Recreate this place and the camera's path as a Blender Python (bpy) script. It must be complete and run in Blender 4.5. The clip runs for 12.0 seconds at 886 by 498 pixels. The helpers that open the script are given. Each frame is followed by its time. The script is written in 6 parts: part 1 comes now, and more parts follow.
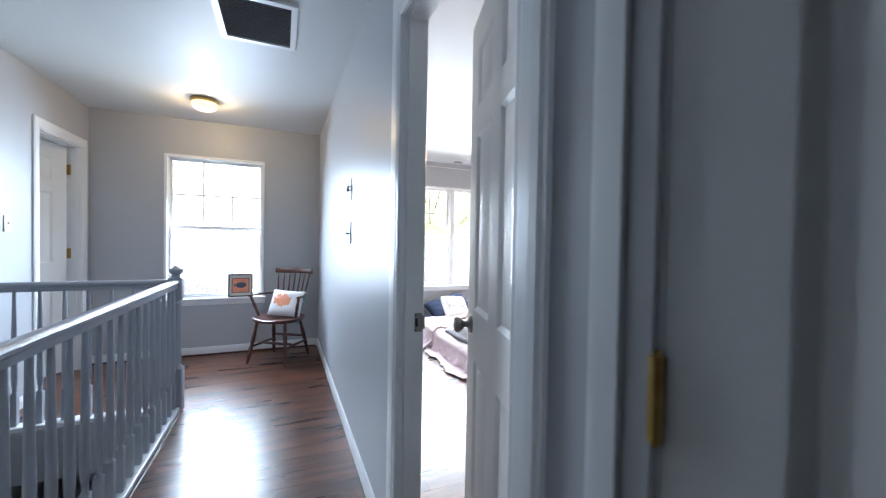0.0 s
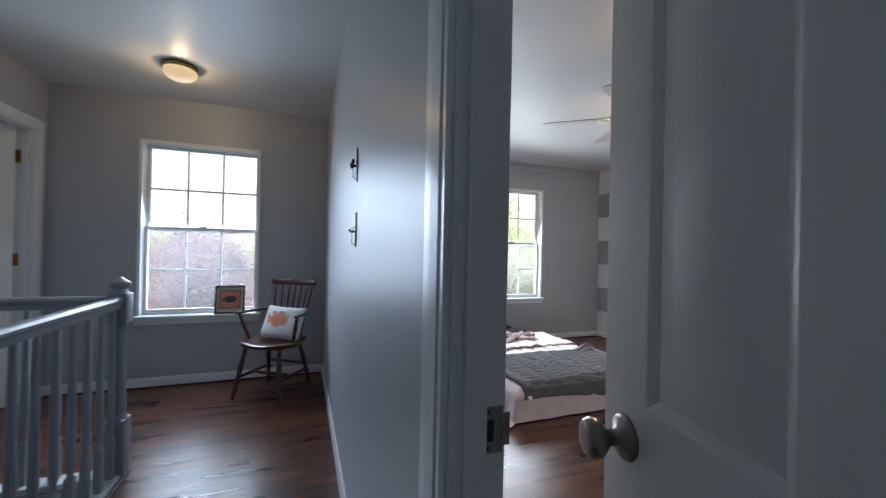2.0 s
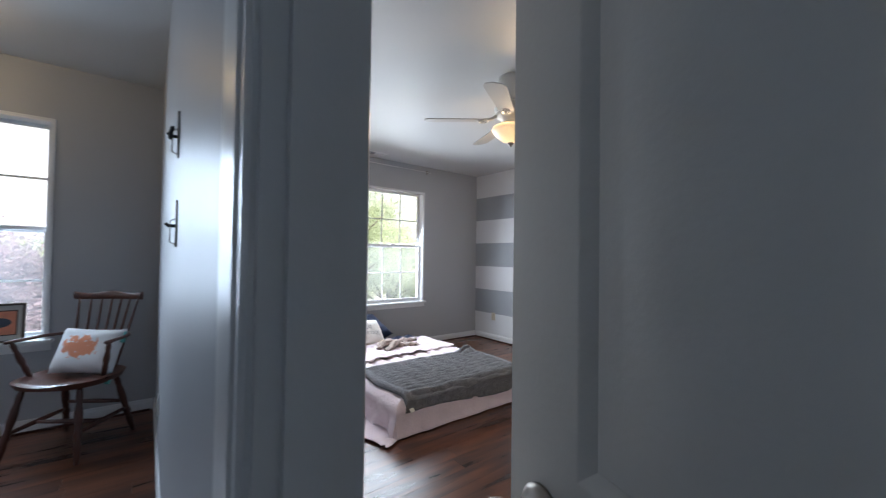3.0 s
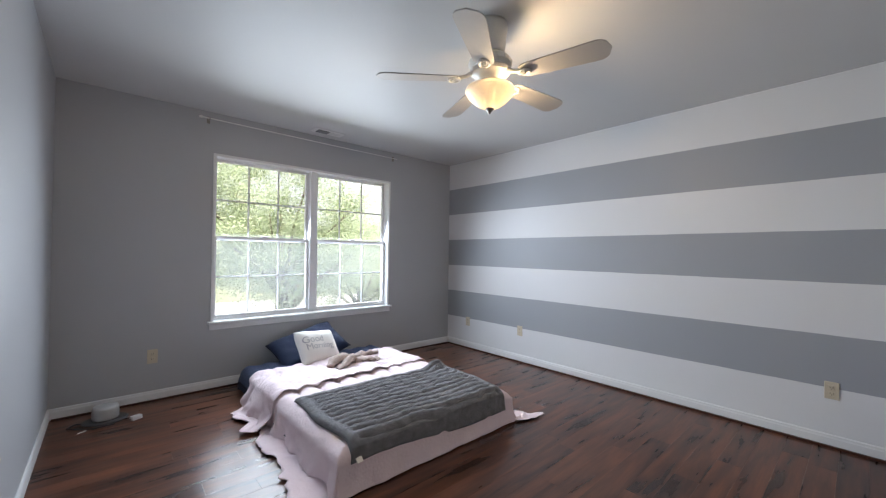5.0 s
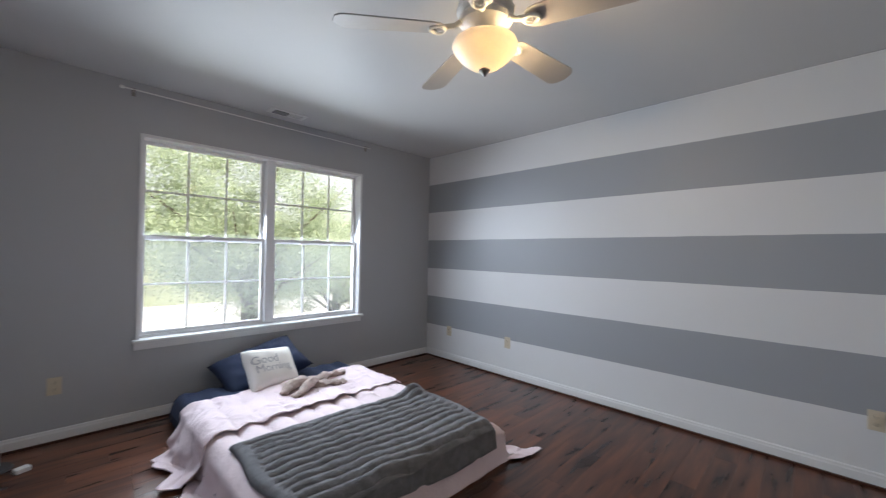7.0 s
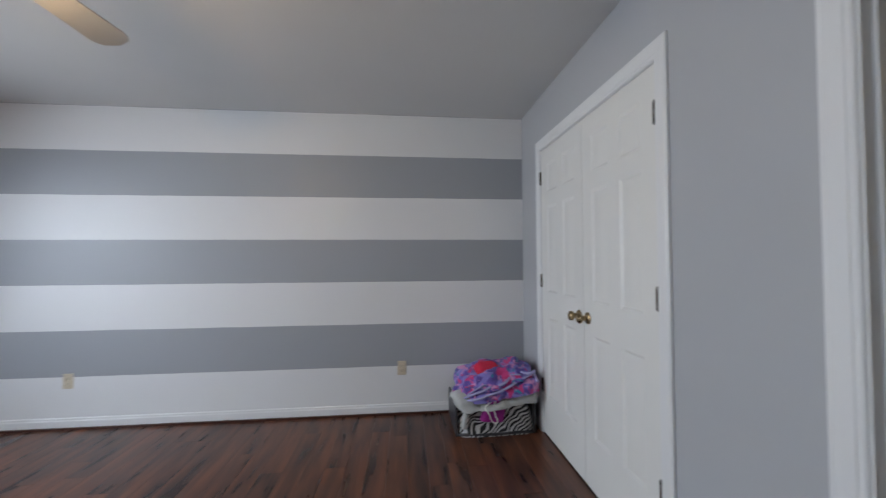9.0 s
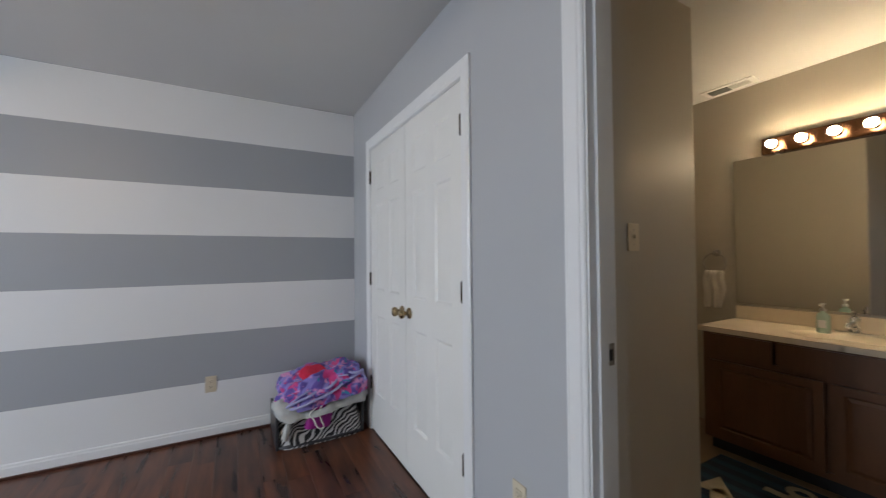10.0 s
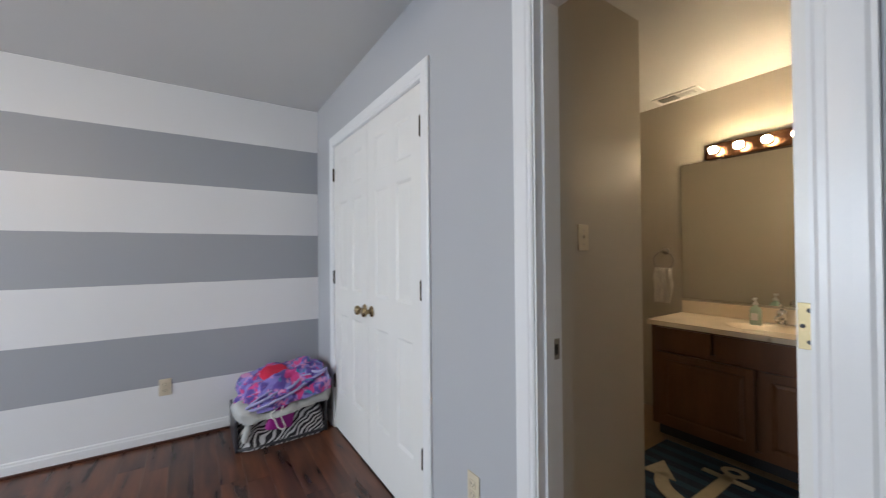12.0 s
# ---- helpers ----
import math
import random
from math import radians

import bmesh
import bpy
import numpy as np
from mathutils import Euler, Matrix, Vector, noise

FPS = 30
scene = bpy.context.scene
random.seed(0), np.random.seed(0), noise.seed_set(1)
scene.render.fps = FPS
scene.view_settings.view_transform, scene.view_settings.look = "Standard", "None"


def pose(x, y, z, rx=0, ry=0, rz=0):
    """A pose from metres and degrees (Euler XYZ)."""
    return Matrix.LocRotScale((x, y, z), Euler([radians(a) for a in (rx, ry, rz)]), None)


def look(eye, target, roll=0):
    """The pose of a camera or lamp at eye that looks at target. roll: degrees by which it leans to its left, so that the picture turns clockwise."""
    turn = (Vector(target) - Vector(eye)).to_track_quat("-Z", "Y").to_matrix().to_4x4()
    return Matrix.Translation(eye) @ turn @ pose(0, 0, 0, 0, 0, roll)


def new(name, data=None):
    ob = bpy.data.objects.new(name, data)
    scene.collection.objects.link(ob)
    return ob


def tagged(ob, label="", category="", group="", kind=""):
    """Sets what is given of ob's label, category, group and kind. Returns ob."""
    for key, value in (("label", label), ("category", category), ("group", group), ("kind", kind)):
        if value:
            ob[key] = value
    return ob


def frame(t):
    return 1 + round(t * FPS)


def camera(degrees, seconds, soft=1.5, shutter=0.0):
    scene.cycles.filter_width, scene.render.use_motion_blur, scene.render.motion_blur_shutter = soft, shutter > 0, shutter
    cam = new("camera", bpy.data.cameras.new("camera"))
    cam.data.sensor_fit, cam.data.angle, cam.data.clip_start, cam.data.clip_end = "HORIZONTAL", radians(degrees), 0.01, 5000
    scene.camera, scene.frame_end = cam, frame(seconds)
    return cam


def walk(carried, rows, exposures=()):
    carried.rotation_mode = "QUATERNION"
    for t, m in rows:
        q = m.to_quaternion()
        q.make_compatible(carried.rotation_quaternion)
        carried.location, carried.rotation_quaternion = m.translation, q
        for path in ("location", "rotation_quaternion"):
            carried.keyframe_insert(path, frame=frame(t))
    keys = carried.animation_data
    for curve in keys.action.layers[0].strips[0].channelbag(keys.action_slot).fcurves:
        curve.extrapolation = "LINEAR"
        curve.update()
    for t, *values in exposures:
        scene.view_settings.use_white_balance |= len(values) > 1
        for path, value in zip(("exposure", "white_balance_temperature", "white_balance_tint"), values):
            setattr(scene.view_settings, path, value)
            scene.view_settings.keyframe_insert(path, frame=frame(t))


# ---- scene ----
cam = camera(99.3, 12.0, soft=1.2, shutter=0.35)
PATH = [
    (0, (-0.39, -0.519, 1.225), (0.395, 1.32, 1.19), 1.0),
    (0.5, (-0.387, -0.304, 1.223), (0.289, 1.579, 1.202), 1.0),
    (1, (-0.339, -0.094, 1.224), (0.294, 1.803, 1.196), 1.0),
    (1.5, (-0.267, 0.121, 1.203), (0.355, 2.022, 1.198), 1.0),
    (2, (-0.204, 0.278, 1.198), (0.493, 2.153, 1.206), 1.2),
    (2.5, (-0.142, 0.393, 1.185), (0.847, 2.131, 1.217), 0.9),
    (3, (-0.067, 0.47, 1.189), (1.165, 2.044, 1.226), 0.8),
    (3.5, (0.026, 0.563, 1.168), (1.395, 2.02, 1.204), 0.8),
    (3.7, (0.078, 0.595, 1.164), (1.469, 2.032, 1.195), 0.5),
    (4.4, (0.178, 0.79, 1.18), (1.518, 2.26, 1.205), 0.7),
    (5.3, (0.46, 0.955, 1.206), (1.768, 2.467, 1.225), 1.0),
    (5.5, (0.478, 1.009, 1.193), (1.713, 2.582, 1.217), 1.1),
    (6, (0.563, 1.163, 1.208), (1.744, 2.777, 1.224), 1.3),
    (6.5, (0.648, 1.273, 1.217), (1.856, 2.866, 1.249), 1.2),
    (6.7, (0.681, 1.285, 1.237), (1.957, 2.825, 1.263), 1.1),
    (8.3, (0.798, 1.098, 1.215), (2.744, 1.556, 1.286), 0.4),
    (8.5, (0.81, 1.073, 1.221), (2.792, 1.335, 1.28), 0.2),
    (9, (0.82, 1.011, 1.235), (2.809, 0.81, 1.284), -0.3),
    (9.5, (0.797, 0.937, 1.231), (2.702, 0.329, 1.278), -0.5),
    (10, (0.804, 0.894, 1.229), (2.553, -0.075, 1.267), -0.5),
    (10.5, (0.805, 0.871, 1.229), (2.396, -0.341, 1.259), -0.6),
    (11, (0.794, 0.878, 1.231), (2.293, -0.446, 1.255), -0.6),
    (11.2, (0.792, 0.884, 1.235), (2.292, -0.439, 1.252), -0.7),
    (11.5, (0.789, 0.89, 1.23), (2.288, -0.434, 1.251), -0.5),
    (12, (0.748, 0.866, 1.24), (2.418, -0.234, 1.259), -0.5),
]
walk(cam, [(t, look(eye, target, roll)) for t, eye, target, roll in PATH],
     exposures=[(0, 3.65), (0.5, 3.1), (1.5, 2.5), (2.5, 2.05), (3.0, 2.3), (3.5, 2.65), (3.8, 2.7), (5.5, 2.05), (6.7, 1.95), (8.3, 2.0), (9.2, 2.1), (10.5, 2.32), (11.0, 2.45), (12, 2.58)])

# ---- world and lights ----
world = bpy.data.worlds.new("sky")
scene.world = world
world.use_nodes = True
wn = world.node_tree
sky = wn.nodes.new("ShaderNodeTexSky")
sky.sky_type = "NISHITA"
sky.sun_disc = False
sky.sun_elevation = radians(58)
sky.sun_rotation = radians(200)
sky.air_density, sky.dust_density, sky.ozone_density = 0.6, 6.0, 1.0
veil = wn.nodes.new("ShaderNodeMix")   # thin bright cloud over the whole sky
veil.data_type, veil.blend_type = "RGBA", "LIGHTEN"
veil.inputs["Factor"].default_value, veil.inputs["B"].default_value = 1.0, (2.3, 2.38, 2.5, 1)
wn.links.new(sky.outputs["Color"], veil.inputs["A"])
wn.links.new(veil.outputs["Result"], wn.nodes["Background"].inputs["Color"])
wn.nodes["Background"].inputs["Strength"].default_value = 0.15

sun = new("sun", bpy.data.lights.new("sun", "SUN"))
sun.data.energy, sun.data.angle, sun.data.color = 2.6, radians(3), (1.0, 0.95, 0.88)
sun.matrix_world = look((0, -6, 12), (0.8, 0, 0))


HALL_W, FAN_W = 1.0, 4.7


def sky_lamp(name, x0, x1, z0, z1, y, watts, tint, dip, spread):
    """Daylight coming in through a window's opening."""
    l = new(name, bpy.data.lights.new(name, "AREA"))
    l.data.shape, l.data.size, l.data.size_y = "RECTANGLE", x1 - x0, z1 - z0
    l.data.energy, l.data.color, l.data.spread = watts, tint, radians(spread)
    l.matrix_world = look(((x0 + x1) / 2, y, (z0 + z1) / 2), ((x0 + x1) / 2, y - 1, (z0 + z1) / 2 - dip))
    return l


west = new("west_room_daylight", bpy.data.lights.new("west_room_daylight", "AREA"))
west.data.shape, west.data.size, west.data.size_y = "RECTANGLE", 1.0, 1.46
west.data.energy, west.data.color = 1.4, (0.70, 0.83, 1.0)
west.matrix_world = look((-4.14, 2.7, 1.33), (-3.14, 2.7, 1.25))
sky_lamp("bedroom_daylight", 1.12, 2.94, 0.60, 2.03, 4.93, 19.5, (0.755, 0.86, 1.0), 0.42, 155)
sky_lamp("hall_daylight", -1.45, -0.62, 0.64, 2.03, 4.21, 7.6, (0.61, 0.78, 1.0), 0.45, 146)


# ---- small tools ----
def box(bm, x0, x1, y0, y1, z0, z1, mi=0):
    v = [bm.verts.new(p) for p in ((x0, y0, z0), (x1, y0, z0), (x1, y1, z0), (x0, y1, z0),
                                   (x0, y0, z1), (x1, y0, z1), (x1, y1, z1), (x0, y1, z1))]
    fs = []
    for q in ((3, 2, 1, 0), (4, 5, 6, 7), (0, 1, 5, 4), (1, 2, 6, 5), (2, 3, 7, 6), (3, 0, 4, 7)):
        f = bm.faces.new([v[k] for k in q])
        f.material_index = mi
        fs.append(f)
    return v


def soft_box(x0, x1, y0, y1, z0, z1, b=0.004, seg=2):
    bm = bmesh.new()
    box(bm, x0, x1, y0, y1, z0, z1)
    bmesh.ops.bevel(bm, geom=bm.edges[:], offset=b, segments=seg, profile=0.6, affect="EDGES")
    return bm


def boxes(*list_of):
    bm = bmesh.new()
    for b in list_of:
        box(bm, *b)
    return bm


def lathe(profile, segs=24, at=(0, 0, 0), bm=None, squash=1.0):
    """Turns (radius, height) pairs about the z axis."""
    bm = bm or bmesh.new()
    rings = []
    for r, z in profile:
        if r < 1e-5:
            rings.append([bm.verts.new((at[0], at[1], at[2] + z))])
        else:
            rings.append([bm.verts.new((at[0] + r * math.cos(2 * math.pi * k / segs),
                                        at[1] + r * squash * math.sin(2 * math.pi * k / segs), at[2] + z)) for k in range(segs)])
    for a, b in zip(rings, rings[1:]):
        for k in range(segs):
            q = []
            for v in (a[k % len(a)], a[(k + 1) % len(a)], b[(k + 1) % len(b)], b[k % len(b)]):
                if v not in q:
                    q.append(v)
            if len(q) > 2:
                try:
                    bm.faces.new(q)
                except ValueError:
                    pass
    for ring in (rings[0], rings[-1]):
        if len(ring) > 2:
            bm.faces.new(ring)
    bmesh.ops.recalc_face_normals(bm, faces=bm.faces[:])
    return bm


def tube(pts, r, segs=8, bm=None, radii=None):
    """A round bar swept through points."""
    bm = bm or bmesh.new()
    pts = [Vector(p) for p in pts]
    rings = []
    for k, p in enumerate(pts):
        d = (pts[min(k + 1, len(pts) - 1)] - pts[max(k - 1, 0)]).normalized()
        a = d.cross(Vector((0, 0, 1)))
        if a.length < 0.05:
            a = d.cross(Vector((0, 1, 0)))
        a.normalize()
        b = d.cross(a)
        rr = radii[k] if radii else r
        rings.append([bm.verts.new(p + (a * math.cos(2 * math.pi * j / segs) + b * math.sin(2 * math.pi * j / segs)) * rr) for j in range(segs)])
    for a, b in zip(rings, rings[1:]):
        for j in range(segs):
            bm.faces.new((a[j], a[(j + 1) % segs], b[(j + 1) % segs], b[j]))
    bm.faces.new(rings[0])
    bm.faces.new(rings[-1])
    bmesh.ops.recalc_face_normals(bm, faces=bm.faces[:])
    return bm


def sheet(fn, nu, nv, bm=None):
    """A grid surface fn(u, v), u and v from 0 to 1."""
    bm = bm or bmesh.new()
    g = [[bm.verts.new(fn(i / nu, j / nv)) for j in range(nv + 1)] for i in range(nu + 1)]
    for i in range(nu):
        for j in range(nv):
            bm.faces.new((g[i][j], g[i + 1][j], g[i + 1][j + 1], g[i][j + 1]))
    return bm


def mesh_of(name, bm, materials, smooth=False):
    me = bpy.data.meshes.new(name)
    bm.to_mesh(me)
    bm.free()
    for m in materials if isinstance(materials, (list, tuple)) else [materials]:
        me.materials.append(m)
    if smooth:
        for p in me.polygons:
            p.use_smooth = True
    return me


def solid(name, bm, materials, smooth=False, label="", category="", group="", kind=""):
    """A top-level mesh."""
    return tagged(new(name, mesh_of(name, bm, materials, smooth)), label, category, group, kind)


def thing(name, m, label, category, group="", kind=""):
    """An Empty at the base of a thing made of parts."""
    ob = new(name)
    ob.empty_display_size = 0.1
    ob.matrix_world = m
    return tagged(ob, label, category, group, kind)


def part(name, bm, materials, parent, label="", smooth=False):
    ob = new(name, mesh_of(name, bm, materials, smooth))
    ob.parent = parent
    if label:
        ob["label"] = label
    return ob


def smooth_by_angle(ob, angle=35):
    for p in ob.data.polygons:
        p.use_smooth = True
    ob.data.set_sharp_from_angle(angle=radians(angle))
    return ob


def thicken(ob, t, offset=-1.0):
    m = ob.modifiers.new("thickness", "SOLIDIFY")
    m.thickness, m.offset = t, offset
    return ob


# ---- materials ----
def material(name, col, rough=0.5, var=0.08, scale=3.0, fine=60.0, bump=0.05, metal=0.0, coat=0.0, second=None, stretch=(1, 1, 1), rvar=0.08, sheen=0.0, spec=0.5):
    """A surface with variation at two scales and a fine relief."""
    m = bpy.data.materials.new(name)
    m.use_nodes = True
    n, l = m.node_tree.nodes, m.node_tree.links
    p = n["Principled BSDF"]
    tc = n.new("ShaderNodeTexCoord")
    mp = n.new("ShaderNodeMapping")
    mp.inputs["Scale"].default_value = stretch
    l.new(tc.outputs["Object"], mp.inputs["Vector"])
    a, b = n.new("ShaderNodeTexNoise"), n.new("ShaderNodeTexNoise")
    for node, s, d in ((a, scale, 4), (b, fine, 3)):
        node.inputs["Scale"].default_value = s
        node.inputs["Detail"].default_value = d
        l.new(mp.outputs["Vector"], node.inputs["Vector"])
    add = n.new("ShaderNodeMath")
    add.operation = "MULTIPLY_ADD"
    add.inputs[1].default_value = 0.35
    l.new(b.outputs["Fac"], add.inputs[0])
    l.new(a.outputs["Fac"], add.inputs[2])
    ramp = n.new("ShaderNodeMapRange")
    ramp.inputs["From Min"].default_value, ramp.inputs["From Max"].default_value = 0.35, 1.0
    l.new(add.outputs[0], ramp.inputs["Value"])
    mix = n.new("ShaderNodeMix")
    mix.data_type = "RGBA"
    lo = [c * (1 - var) for c in col]
    hi = second or [min(1, c * (1 + var)) for c in col]
    mix.inputs["A"].default_value, mix.inputs["B"].default_value = (*lo, 1), (*hi, 1)
    l.new(ramp.outputs["Result"], mix.inputs["Factor"])
    l.new(mix.outputs["Result"], p.inputs["Base Color"])
    rr = n.new("ShaderNodeMapRange")
    rr.inputs["To Min"].default_value, rr.inputs["To Max"].default_value = max(0.02, rough - rvar), min(1, rough + rvar)
    l.new(a.outputs["Fac"], rr.inputs["Value"])
    l.new(rr.outputs["Result"], p.inputs["Roughness"])
    p.inputs["Metallic"].default_value = metal
    p.inputs["Coat Weight"].default_value = coat
    p.inputs["Sheen Weight"].default_value = sheen
    p.inputs["Specular IOR Level"].default_value = spec
    if bump:
        bp = n.new("ShaderNodeBump")
        bp.inputs["Strength"].default_value = bump
        bp.inputs["Distance"].default_value = 0.01
        l.new(b.outputs["Fac"], bp.inputs["Height"])
        l.new(bp.outputs["Normal"], p.inputs["Normal"])
    return m


def math_node(n, l, op, a, b=None, c=None):
    k = n.new("ShaderNodeMath")
    k.operation = op
    for i, v in enumerate((a, b, c)):
        if v is None:
            continue
        if isinstance(v, (int, float)):
            k.inputs[i].default_value = v
        else:
            l.new(v, k.inputs[i])
    return k.outputs[0]


def mix_in(m, factor_of, col):
    """Mixes a second colour into material m where factor_of(nodes, links, object-coordinates) is 1."""
    n, l = m.node_tree.nodes, m.node_tree.links
    p = n["Principled BSDF"]
    tc = n.new("ShaderNodeTexCoord")
    f = factor_of(n, l, tc.outputs["Object"])
    old = p.inputs["Base Color"].links[0].from_socket
    mix = n.new("ShaderNodeMix")
    mix.data_type = "RGBA"
    l.new(f, mix.inputs["Factor"])
    l.new(old, mix.inputs["A"])
    mix.inputs["B"].default_value = (*col, 1)
    l.new(mix.outputs["Result"], p.inputs["Base Color"])
    return m


def glow(name, col, strength, rough=0.4):
    m = material(name, (0.85, 0.8, 0.7), rough, bump=0)
    p = m.node_tree.nodes["Principled BSDF"]
    p.inputs["Emission Color"].default_value = (*col, 1)
    p.inputs["Emission Strength"].default_value = strength
    return m


WALL = material("grey_wall_paint", (0.43, 0.444, 0.468), 0.40, 0.03, 1.2, 220, 0.05, spec=0.32)
WHITE_WALL = material("white_wall_paint", (0.74, 0.74, 0.73), 0.45, 0.02, 1.2, 220, 0.05)
CEIL = material("ceiling_paint", (0.62, 0.62, 0.615), 0.50, 0.03, 1.5, 160, 0.08, spec=0.3)
BATH_WALL = material("bathroom_wall_paint", (0.43, 0.39, 0.325), 0.4, 0.03, 1.2, 220, 0.05)
TRIM = material("white_trim_paint", (0.74, 0.75, 0.76), 0.30, 0.012, 2, 90, 0.03, rvar=0.03)
DOOR = material("white_door_paint", (0.74, 0.74, 0.72), 0.35, 0.03, 3, 120, 0.04)
VINYL = material("white_window_vinyl", (0.80, 0.81, 0.83), 0.35, 0.02, 5, 100, 0.01)
RAIL = material("painted_rail", (0.38, 0.405, 0.45), 0.36, 0.04, 6, 80, 0.03)
BRASS = material("aged_brass", (0.55, 0.36, 0.12), 0.32, 0.2, 40, 200, 0.05, metal=1.0)
NICKEL = material("satin_nickel", (0.30, 0.28, 0.26), 0.33, 0.1, 30, 200, 0.03, metal=1.0)
CHROME = material("chrome", (0.8, 0.8, 0.8), 0.08, 0.02, 20, 200, 0.0, metal=1.0, rvar=0.03)
AGED = material("aged_bronze_hinge", (0.05, 0.036, 0.022), 0.75, 0.25, 40, 200, 0.05, metal=0.0, spec=0.1)
PALEBRASS = material("pale_brass_plate", (0.55, 0.45, 0.26), 0.5, 0.15, 30, 200, 0.05, metal=0.6)
OLDBRASS = material("antique_brass", (0.36, 0.27, 0.15), 0.28, 0.2, 40, 200, 0.05, metal=1.0)
BLACK = material("black_metal", (0.03, 0.03, 0.035), 0.4, 0.2, 20, 200, 0.05)
IVORY = material("ivory_plastic", (0.60, 0.535, 0.41), 0.35, 0.04, 10, 100, 0.0)
WHITE_PLASTIC = material("white_plastic", (0.75, 0.75, 0.74), 0.35, 0.03, 10, 100, 0.0)
DARK = material("dark_gap", (0.02, 0.02, 0.022), 0.7, 0.1)
FAN_WHITE = material("fan_white", (0.70, 0.68, 0.63), 0.45, 0.04, 6, 90, 0.02)
BLADE = material("fan_blade_white", (0.46, 0.44, 0.41), 0.5, 0.05, 4, 60, 0.03)
NAVY = material("navy_flock", (0.012, 0.022, 0.058), 0.8, 0.2, 12, 300, 0.2, sheen=0.05, spec=0.3)
PINK = material("pink_sheet", (0.76, 0.635, 0.67), 0.85, 0.05, 6, 60, 0.28, sheen=0.1)
GREYKNIT = material("grey_knit", (0.185, 0.187, 0.205), 0.95, 0.35, 22, 240, 0.9, sheen=0.25, spec=0.1)
CREAM = material("cream_fabric", (0.80, 0.78, 0.74), 0.85, 0.05, 8, 400, 0.2)
GREYPRINT = material("grey_print", (0.42, 0.42, 0.43), 0.85, 0.05)
PLUSH = material("beige_plush", (0.46, 0.36, 0.32), 0.95, 0.3, 25, 200, 0.8, sheen=0.2)
CHAIRWOOD = material("dark_cherry_wood", (0.085, 0.028, 0.018), 0.3, 0.4, 14, 90, 0.05, stretch=(1, 1, 0.2), coat=0.3)
FRAMEWOOD = material("dark_frame_wood", (0.07, 0.05, 0.04), 0.4, 0.3, 20, 90, 0.05)
MATBOARD = material("grey_mat_board", (0.55, 0.55, 0.52), 0.8, 0.03)
CORAL = material("coral_print", (0.72, 0.27, 0.17), 0.7, 0.2, 25, 120, 0.0)
INK = material("dark_blue_print", (0.06, 0.08, 0.11), 0.7, 0.2, 40)
VANITY = material("oak_vanity", (0.125, 0.050, 0.019), 0.4, 0.35, 6, 60, 0.08, stretch=(1, 1, 0.15))
MARBLE = material("cream_cultured_marble", (0.74, 0.64, 0.50), 0.2, 0.05, 4, 30, 0.0)
BRONZE = material("bronze_bar", (0.16, 0.08, 0.045), 0.25, 0.2, 10, 80, 0.02, metal=1.0)
TOWEL = material("white_towel", (0.62, 0.58, 0.52), 0.95, 0.08, 20, 400, 0.5)
RUGBLUE = material("blue_rug", (0.008, 0.022, 0.05), 0.95, 0.2, 30, 300, 0.7)
RUGSAND = material("sand_rug_pile", (0.42, 0.36, 0.26), 0.95, 0.1, 30, 300, 0.7)
SOAP = material("green_soap", (0.45, 0.60, 0.52), 0.15, 0.05)
TILE = material("bathroom_vinyl_floor", (0.30, 0.205, 0.12), 0.35, 0.1, 5)
TREAD = material("stair_carpet", (0.25, 0.23, 0.21), 0.95, 0.15, 20, 300, 0.5)



def rug_factor(n, l, o):
    """Narrow lighter stripes across the rug."""
    s = n.new("ShaderNodeSeparateXYZ")
    l.new(o, s.inputs[0])
    return math_node(n, l, "GREATER_THAN", math_node(n, l, "FRACT", math_node(n, l, "MULTIPLY", s.outputs["Y"], 9.0)), 0.55)


mix_in(RUGBLUE, rug_factor, (0.014, 0.05, 0.09))


def band_factor(n, l, o):
    """Seven equal bands up the wall, every second one grey, with a slightly uneven painted edge."""
    s = n.new("ShaderNodeSeparateXYZ")
    l.new(o, s.inputs[0])
    w = n.new("ShaderNodeTexNoise")
    w.inputs["Scale"].default_value = 5.0
    l.new(o, w.inputs["Vector"])
    z = math_node(n, l, "MULTIPLY_ADD", w.outputs["Fac"], 0.006, s.outputs["Z"])
    k = math_node(n, l, "MULTIPLY", z, 1 / (2 * BAND))
    return math_node(n, l, "GREATER_THAN", math_node(n, l, "FRACT", k), 0.5)


H = 2.44
FZ = -0.045     # the bedroom floor lies a low step under the hall's
BAND = H / 7
STRIPES = material("striped_wall_paint", (0.73, 0.745, 0.76), 0.42, 0.02, 1.2, 220, 0.05)
mix_in(STRIPES, band_factor, (0.34, 0.362, 0.392))


